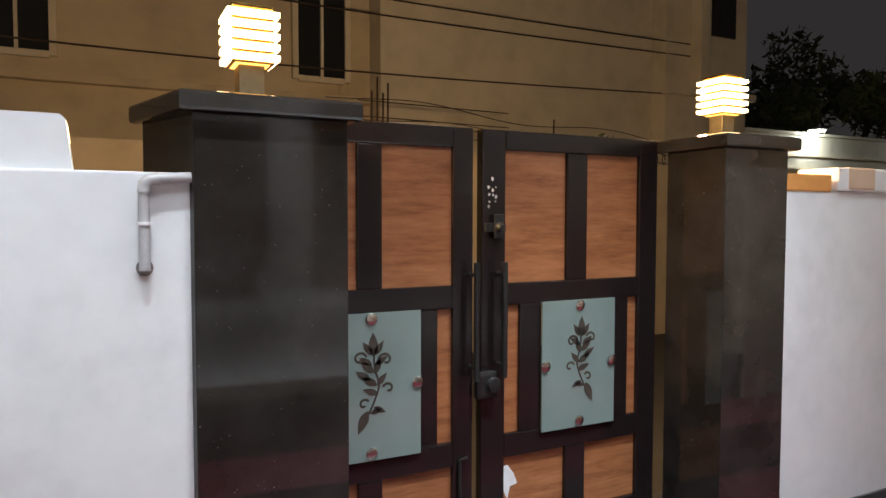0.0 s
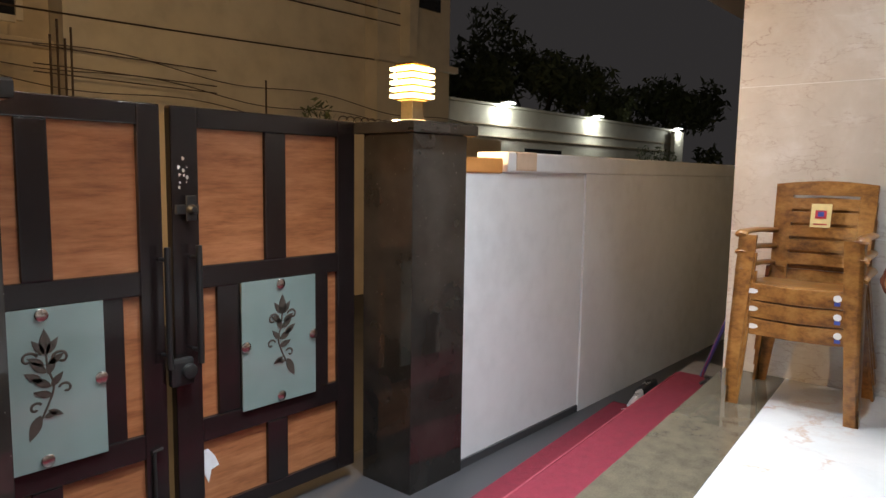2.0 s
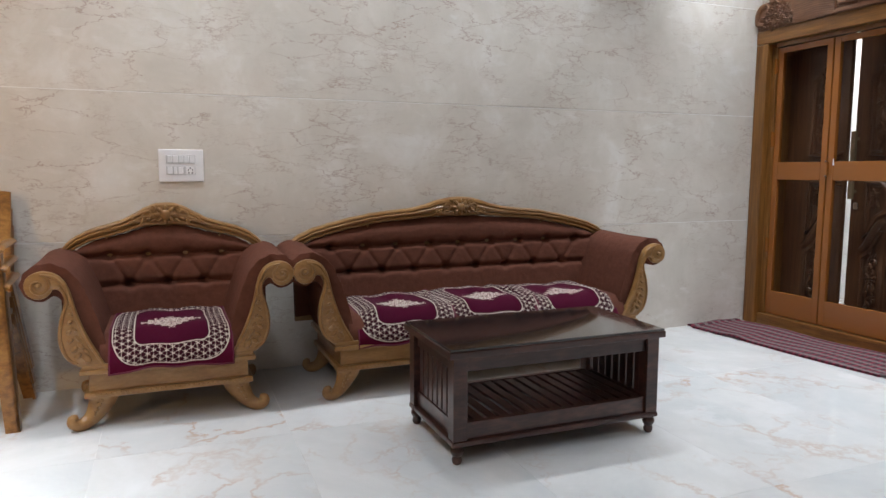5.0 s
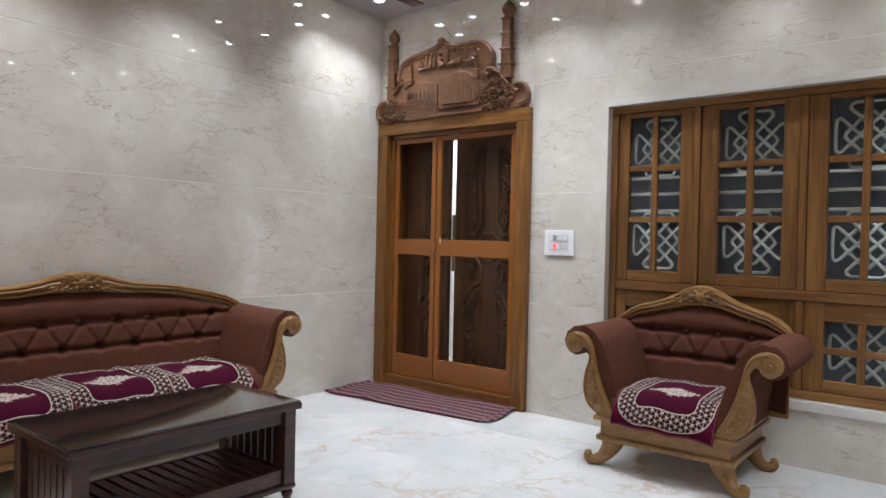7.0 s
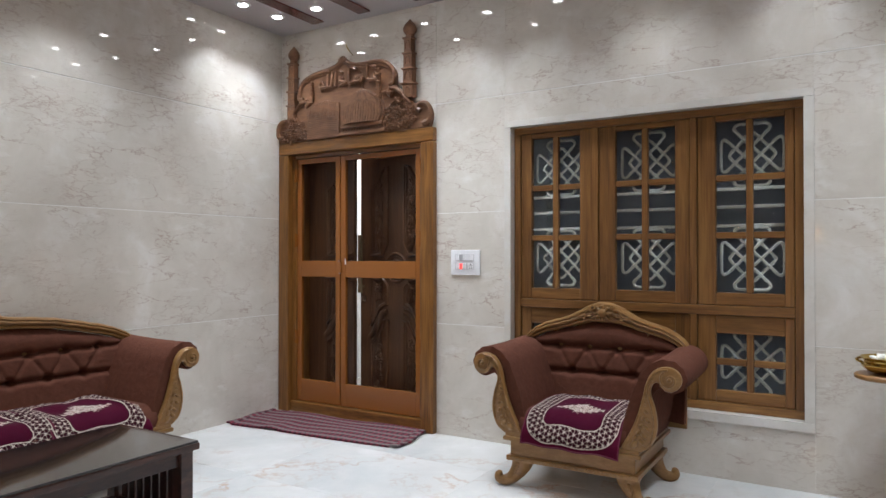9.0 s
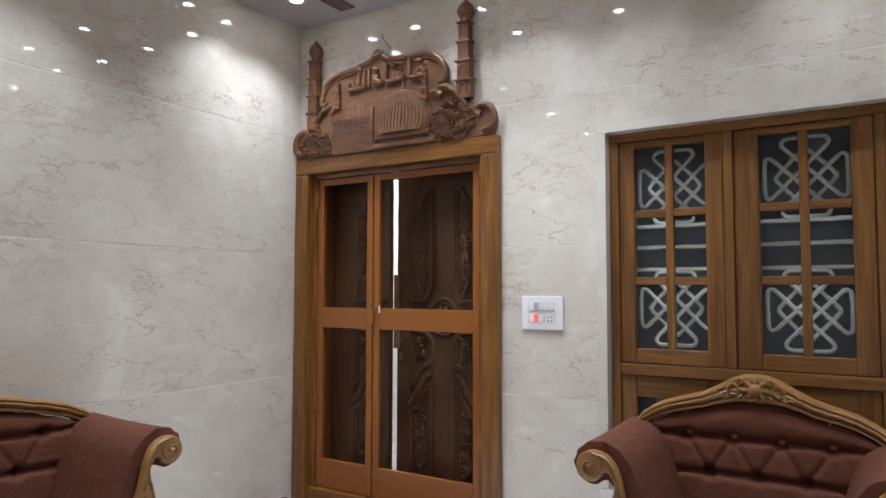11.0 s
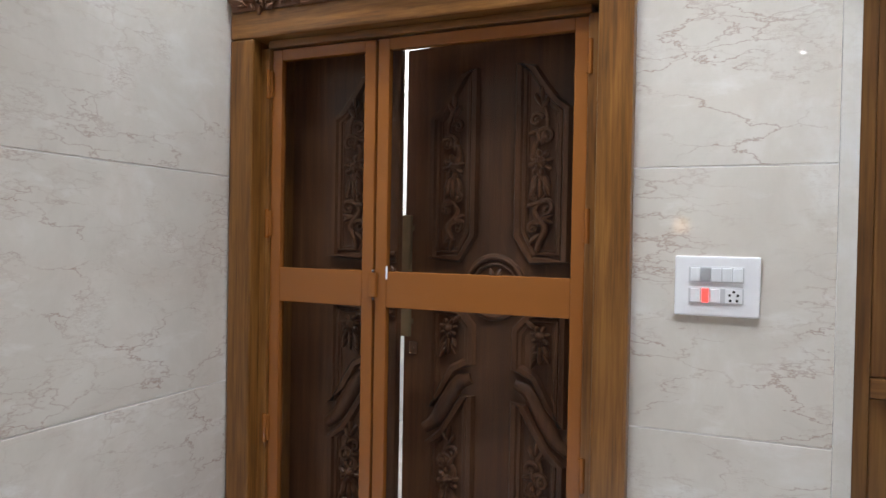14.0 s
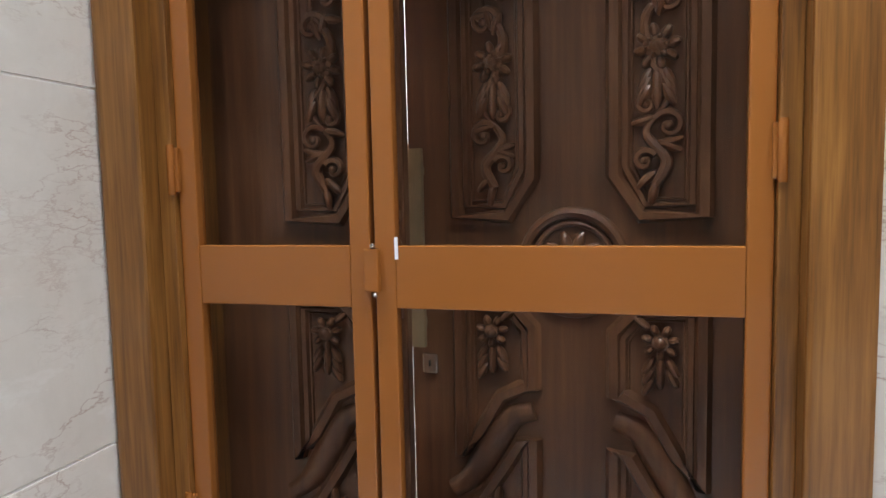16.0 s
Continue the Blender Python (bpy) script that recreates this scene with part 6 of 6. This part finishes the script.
def shoe(m, label, place, rz, tilt=0):
    """A low shoe: sole, upper with an opening, tongue and laces; toe along +y."""
    s = thing("shoe", label, "shoe", "shoes in the yard")
    s.matrix_world = pose(*place, tilt, 0, rz)
    outline = [(0.0, 0.0), (0.032, 0.01), (0.038, 0.06), (0.034, 0.12), (0.046, 0.19), (0.042, 0.245), (0.02, 0.272), (-0.01, 0.272), (-0.036, 0.245), (-0.044, 0.19), (-0.038, 0.12), (-0.036, 0.06), (-0.03, 0.01)]
    part("sole", prism(bmesh.new(), outline, 0.0, 0.022, "z", 0.004), WHITEPLASTIC if m is SHOEWHITE else BLACK, s)
    bm = bmesh.new()
    rings = []
    for y, wd, h in ((0.004, 0.022, 0.085), (0.04, 0.034, 0.092), (0.09, 0.034, 0.088), (0.14, 0.038, 0.078), (0.19, 0.043, 0.060), (0.235, 0.038, 0.048), (0.262, 0.018, 0.036)):
        rings.append([bm.verts.new((wd * math.cos(a), y, 0.020 + (h - 0.02) * math.sin(a))) for a in [math.pi * k / 10 for k in range(11)]])
    for a, b in zip(rings, rings[1:]):
        for k in range(10):
            bm.faces.new((a[k], a[k + 1], b[k + 1], b[k]))
    bm.faces.new(rings[0])
    bm.faces.new(rings[-1][::-1])
    part("upper", bm, m, s, "", True)
    part("tongue", blob(bmesh.new(), (0, 0.105, 0.088), (0.020, 0.045, 0.008), 8, 5), m, s, "", True)
    for k in range(3):
        part("lace", tube(bmesh.new(), [(-0.022, 0.11 + 0.022 * k, 0.080 - 0.006 * k), (0, 0.11 + 0.022 * k, 0.092 - 0.007 * k), (0.022, 0.11 + 0.022 * k, 0.080 - 0.006 * k)], 0.003, 6), SHOEWHITE, s)
    return s


shoe(SHOEWHITE, "worn white shoe with a loose lace", (6.56, 2.12, YARD), 100)
shoe(SHOEDARK, "dark low shoe beside the wall", (6.90, 2.15, YARD), 80)
shoe(SHOEDARK, "dark low shoe beside the wall", (7.15, 2.06, YARD), 96)
bm = tube(bmesh.new(), spline([(6.50, 2.10, YARD + 0.03), (6.40, 2.10, YARD + 0.006), (6.30, 2.08, YARD + 0.006), (6.22, 2.12, YARD + 0.006)], 5), 0.006, 6)
tagged(part("shoe_lace", bm, SHOEWHITE, None, "", True), "loose white shoe lace on the carpet", "shoe lace")

# mop leaning against the house corner
MOP = mat("striped_handle", (0.1, 0.1, 0.3), 0.4)
w = Net(MOP)
wv = w.n("TexWave", Scale=9.0, Distortion=1.0)
wv.bands_direction = "DIAGONAL"
w.l(w.coords((1, 1, 1)), wv.inputs["Vector"])
w.color(w.ramp(wv.outputs["Fac"], [(0.25, (0.06, 0.07, 0.30)), (0.5, (0.40, 0.04, 0.05)), (0.8, (0.10, 0.12, 0.32))]))
mp = thing("mop", "mop with a red and blue striped handle leaning on the corner", "mop")
part("handle", tube(bmesh.new(), [(6.33, 1.585, -0.27), (5.945, 1.245, 0.42)], 0.013, 10), MOP, mp, "red and blue striped handle", True)
bm = bmesh.new()
rng = random.Random(2)
for k in range(26):
    a, r = rng.uniform(0, 6.28), rng.uniform(0.03, 0.11)
    tube(bm, spline([(6.33, 1.56, -0.27), (6.33 + 0.5 * r * math.cos(a), 1.53 + 0.2 * r * math.sin(a), -0.285), (6.33 + r * math.cos(a), 1.53 + 0.5 * r * math.sin(a), -0.308)], 3), 0.008, 5)
part("mop_head", bm, SHOEDARK, mp, "dark string head", True)

# ---- houses across the street ----
WINDOWDARK = plain("dark_window_glass", (0.02, 0.02, 0.022), 0.2, grain=20)


def house(name, boxes, material, label):
    h = thing(name, label, "house", "houses across the street")
    for nm, d, bev in boxes:
        part(nm, cube(*d, bev), material, h)
    return h


h1 = house("house", [("wall", (-14.0, 5.05, 9.4, 16.0, -0.75, 8.0), 0.0), ("roof_slab", (-14.2, 5.2, 9.1, 16.2, 8.0, 8.2), 0.02), ("ledge", (-14.0, 5.05, 9.25, 9.4, 2.55, 2.65), 0.01)], FACADE, "tall plastered house, dim at night")
for wx in (-3.2, 0.4, 4.0):
    fw = part("window", cube(wx, wx + 0.66, 9.36, 9.43, 2.9, 4.3), WINDOWDARK, h1, "dark window")
    for a, b, c, d in ((wx - 0.08, wx, 2.85, 4.35), (wx + 0.66, wx + 0.74, 2.85, 4.35), (wx, wx + 0.66, 2.82, 2.9), (wx, wx + 0.66, 4.3, 4.38), (wx + 0.31, wx + 0.35, 2.9, 4.3)):
        part("frame", cube(a, b, 9.32, 9.40, c, d, 0.005), FACADE2, fw)
h2 = house("house", [("wall", (5.06, 10.0, 9.0, 16.0, -0.75, 8.4), 0.0), ("stair_tower", (10.01, 11.92, 8.7, 16.0, -0.75, 9.0), 0.0), ("ledge", (9.92, 12.02, 8.55, 8.69, 3.02, 3.14), 0.01), ("roof_slab", (5.06, 9.99, 8.8, 16.2, 8.4, 8.6), 0.02),
                     ("tower_fin", (10.55, 10.75, 8.45, 8.69, 3.15, 8.9), 0.01)], FACADE2, "pale plastered house with a stair tower, dim at night")
part("window", cube(11.05, 11.60, 8.66, 8.72, 4.1, 5.6), WINDOWDARK, h2, "dark tall window")
# low wall with reinforcing bars and coiled wire in front of the houses
IRON = plain("rusty_iron", (0.05, 0.033, 0.024), 0.8, grain=30)
structure("street_wall", cube(-14, 11.9, 7.4, 7.6, -0.75, 1.72), FACADE, "low plastered street wall opposite the gate", "wall")
rb = thing("rebar_bundle", "rusty upright reinforcing bars on the wall", "rebar")
for x, z in ((4.36, 2.42), (4.43, 2.58), (4.50, 2.40), (4.56, 2.52), (6.9, 2.25)):
    part("bar", tube(bmesh.new(), [(x, 7.5, 1.6), (x + 0.005, 7.5, z)], 0.012, 6), IRON, rb)
for z in (2.04, 2.12, 2.30):
    part("tie_bar", tube(bmesh.new(), [(4.2, 7.49, z), (6.2, 7.49, z - 0.02)], 0.007, 5), IRON, rb)
bw2 = thing("barbed_wire", "sagging barbed wire along the street wall", "wire")
for q, z in ((0, 1.98), (1, 2.14), (2, 2.34)):
    pts = [(3.8 + 0.35 * k, 7.45, z - 0.05 * math.sin(k * 0.8 + q) - 0.02 * k) for k in range(22)]
    part("strand", tube(bmesh.new(), spline(pts, 2), 0.006, 5), IRON, bw2)
for k in range(9):
    a = 8.2 + 0.14 * k
    part("coil", tube(bmesh.new(), [(a + 0.10 * math.cos(j * 0.5), 7.5, 1.80 + 0.10 * math.sin(j * 0.5)) for j in range(13)], 0.007, 5), IRON, bw2)
# overhead cables
for k, (z0, z1) in enumerate(((4.9, 3.9), (4.6, 3.7), (3.45, 3.05))):
    pts = [(-9 + 1.63 * j, 9.41 - 0.06 * j, z0 + (z1 - z0) * j / 12 - 0.30 * math.sin(math.pi * j / 12)) for j in range(13)]
    tagged(part("overhead_cable", tube(bmesh.new(), spline(pts, 3), 0.012, 5), IRON, None, "", True), "thin dark overhead cable across the street", "cable", "overhead cables")

# ---- floodlit compound wall further along ----
CWALL = plain("compound_wall_paint", (0.62, 0.60, 0.52), 0.8, grain=4, amount=0.1, stain=0.1)
cw = structure("compound_wall", cube(12.3, 23.9, 9.0, 9.25, -0.75, 2.58), CWALL, "long compound wall lit by floodlights", "compound wall")
for z in (2.17, 1.92):
    part("band", cube(12.3, 23.9, 8.975, 8.999, z, z + 0.025), FACADE, cw)
part("coping", cube(12.25, 23.95, 8.93, 9.3, 2.581, 2.64, 0.01), CWALL, cw)
# dark plates on the solid wall stand in for the shade of openings
for x0, x1 in ((12.6, 13.9), (15.0, 16.6)):
    part("dark_opening", cube(x0, x1, 8.96, 8.99, 0.6, 1.72), WINDOWDARK, cw, "dark plate standing in for a shaded opening")
part("end_post", cube(23.2, 23.9, 8.80, 8.929, -0.75, 2.58), CWALL, cw)
for x in (14.05, 18.1, 23.45):
    fl = thing("floodlight", "small white floodlight on the wall top, switched on", "floodlight", "floodlights")
    fl.location = (x, 8.80, 2.66)
    part("housing", cube(-0.16, 0.16, -0.10, 0.10, 0.0, 0.04, 0.008), GREYPLASTIC, fl)
    part("lens", cube(-0.14, 0.14, -0.085, 0.085, -0.012, -0.001), FLOOD, fl, "glowing lens")
    part("bracket", cube(-0.02, 0.02, 0.10, 0.16, -0.03, 0.03), GREYPLASTIC, fl)
    lamp_at("floodlight_beam", "POINT", (x, 8.70, 2.58), 22.0, (0.97, 1.0, 0.90), 0.08)

# ---- plants and trees ----
FOLIAGE = plain("night_foliage", (0.095, 0.115, 0.05), 0.7, grain=8, amount=0.4, bump=0)
BARK = plain("tree_bark", (0.06, 0.045, 0.03), 0.9, grain=12, amount=0.3)


def leaves(bm, rng, centre, radius, count, size, squash=0.8):
    for _ in range(count):
        d = Vector((rng.gauss(0, 1), rng.gauss(0, 1), rng.gauss(0, 1) * squash))
        d = d.normalized() * radius * rng.uniform(0.35, 1.0)
        p = Vector(centre) + d
        a, b = Vector((rng.uniform(-1, 1), rng.uniform(-1, 1), rng.uniform(-1, 1))).normalized(), Vector((rng.uniform(-1, 1), rng.uniform(-1, 1), rng.uniform(-1, 1))).normalized()
        s = size * rng.uniform(0.6, 1.3)
        vs = [bm.verts.new(p + q) for q in (a * s, b * s * 0.4, -a * s, -b * s * 0.4)]
        bm.faces.new(vs)


def tree(place, height, spread, seed, count):
    rng = random.Random(seed)
    t = thing("tree", "dark broad tree against the night sky", "tree", "trees")
    t.location = place
    bm = bmesh.new()
    tube(bm, [(0, 0, 0), (0.1, 0.05, height * 0.25), (0.0, 0.1, height * 0.5)], [0.28, 0.22, 0.15], 8)
    tips = []
    for k in range(7):
        a = k * 0.9 + rng.uniform(0, 0.4)
        tip = (spread * 0.65 * math.cos(a), spread * 0.65 * math.sin(a), height * rng.uniform(0.6, 0.9))
        tube(bm, spline([(0.02, 0.08, height * 0.42), (tip[0] * 0.4, tip[1] * 0.4, height * 0.58), tip], 4), [0.10 - 0.009 * j for j in range(9)], 6)
        tips.append(tip)
    part("trunk", bm, BARK, t, "", True)
    bm = bmesh.new()
    for tip in tips:
        for _ in range(4):
            c = Vector(tip) + Vector((rng.gauss(0, 0.5), rng.gauss(0, 0.5), rng.gauss(0, 0.4))) * spread * 0.35
            leaves(bm, rng, c, spread * rng.uniform(0.16, 0.30), count, 0.20)
    part("crown", bm, FOLIAGE, t)


tree((24.0, 14.5, -0.7), 7.0, 3.6, 5, 170)
tree((19.5, 16.0, -0.7), 6.6, 3.2, 9, 150)
tree((31.0, 13.0, -0.7), 6.0, 3.4, 11, 130)
for k, (x, y, z, r, n) in enumerate(((20.6, 8.65, 1.72, 0.30, 130), (21.7, 8.6, 1.74, 0.34, 150), (22.4, 8.55, 1.70, 0.22, 90), (11.75, 8.2, 1.65, 0.22, 80), (7.6, 7.35, 1.85, 0.26, 110))):
    sh = thing("shrub", "small leafy shrub by the street wall", "shrub", "street shrubs")
    bm = bmesh.new()
    rng = random.Random(40 + k)
    for j in range(4):
        tube(bm, [(x, y, -0.7), (x + rng.uniform(-r, r) * 0.5, y, z - 0.1)], [0.02, 0.008], 5)
    part("stems", bm, BARK, sh)
    bm = bmesh.new()
    leaves(bm, rng, (x, y, z), r, n, 0.055, 1.2)
    part("foliage", bm, FOLIAGE, sh)
# creeper on the wall top
bm = bmesh.new()
rng = random.Random(77)
for k in range(6):
    leaves(bm, rng, (20.3 + 0.05 * k, 9.1, 2.70 + 0.12 * k), 0.12, 24, 0.05)
    leaves(bm, rng, (18.0 + 0.03 * k, 9.1, 2.70 + 0.07 * k), 0.08, 16, 0.05)
cp = thing("creeper", "leafy creeper tips above the compound wall", "creeper")
part("foliage", bm, FOLIAGE, cp)

# ---- marble cladding, tile by tile ----
TILE_CACHE = {}


def tile(parent, material, x0, x1, y0, y1, z0, z1):
    """A bevel-edged slab; alike slabs share their mesh."""
    key = (material.name, round(x1 - x0, 3), round(y1 - y0, 3), round(z1 - z0, 3))
    if key not in TILE_CACHE:
        a, b, c = key[1:]
        TILE_CACHE[key] = mesh_of("tile", cube(0, a, 0, b, 0, c, 0.0012), material)
    ob = new("tile", TILE_CACHE[key])
    ob.location = (x0, y0, z0)
    ob.parent = parent


ROWS_Z = [(0.0, 0.797), (0.803, 1.597), (1.603, 2.397), (2.403, CEIL)]
G = 0.0004
for z0, z1 in ROWS_Z:
    tile(wall_east, WALL_MARBLE, EX, EX + 0.0195, SY + G, WALLEND - G, z0, z1)
    for a, b in ((-2.2, 1.70), (3.575, 4.13)):
        tile(wall_south, WALL_MARBLE, a + G, b - G, SY - 0.0195, SY, z0, z1)
for a, b in ((1.70, 3.575),):
    tile(wall_south, WALL_MARBLE, a + G, b - G, SY - 0.0195, SY, 0.0, 0.328)
    tile(wall_south, WALL_MARBLE, a + G, b - G, SY - 0.0195, SY, 2.215, 2.397)
    tile(wall_south, WALL_MARBLE, a + G, b - G, SY - 0.0195, SY, 2.403, CEIL)
for a, b in ((4.13, EX),):
    tile(wall_south, WALL_MARBLE, a + G, b - G, SY - 0.0195, SY, 2.232, 2.397)
    tile(wall_south, WALL_MARBLE, a + G, b - G, SY - 0.0195, SY, 2.403, CEIL)
# floor slabs
xs = [-2.2, -1.4, -0.2, 1.0, 2.2, 3.4, 4.6, EX]
fy = [SY, -3.9, -3.1, -2.3, -1.5, -0.7, 0.1]
for a, b in zip(xs, xs[1:]):
    for c, d in zip(fy, fy[1:]):
        tile(floor, FLOOR_MARBLE, a + 0.0006, b - 0.0006, c + 0.0006, d - 0.0006, -0.0119, 0.0)
    corners = [(a + 0.0006, 0.1006), (b - 0.0006, 0.1006), (b - 0.0006, porch_edge(INNER - 0.002, b)), (a + 0.0006, porch_edge(INNER - 0.002, a))]
    part("tile", prism(bmesh.new(), corners, -0.0119, 0.0, "z"), FLOOR_MARBLE, floor)
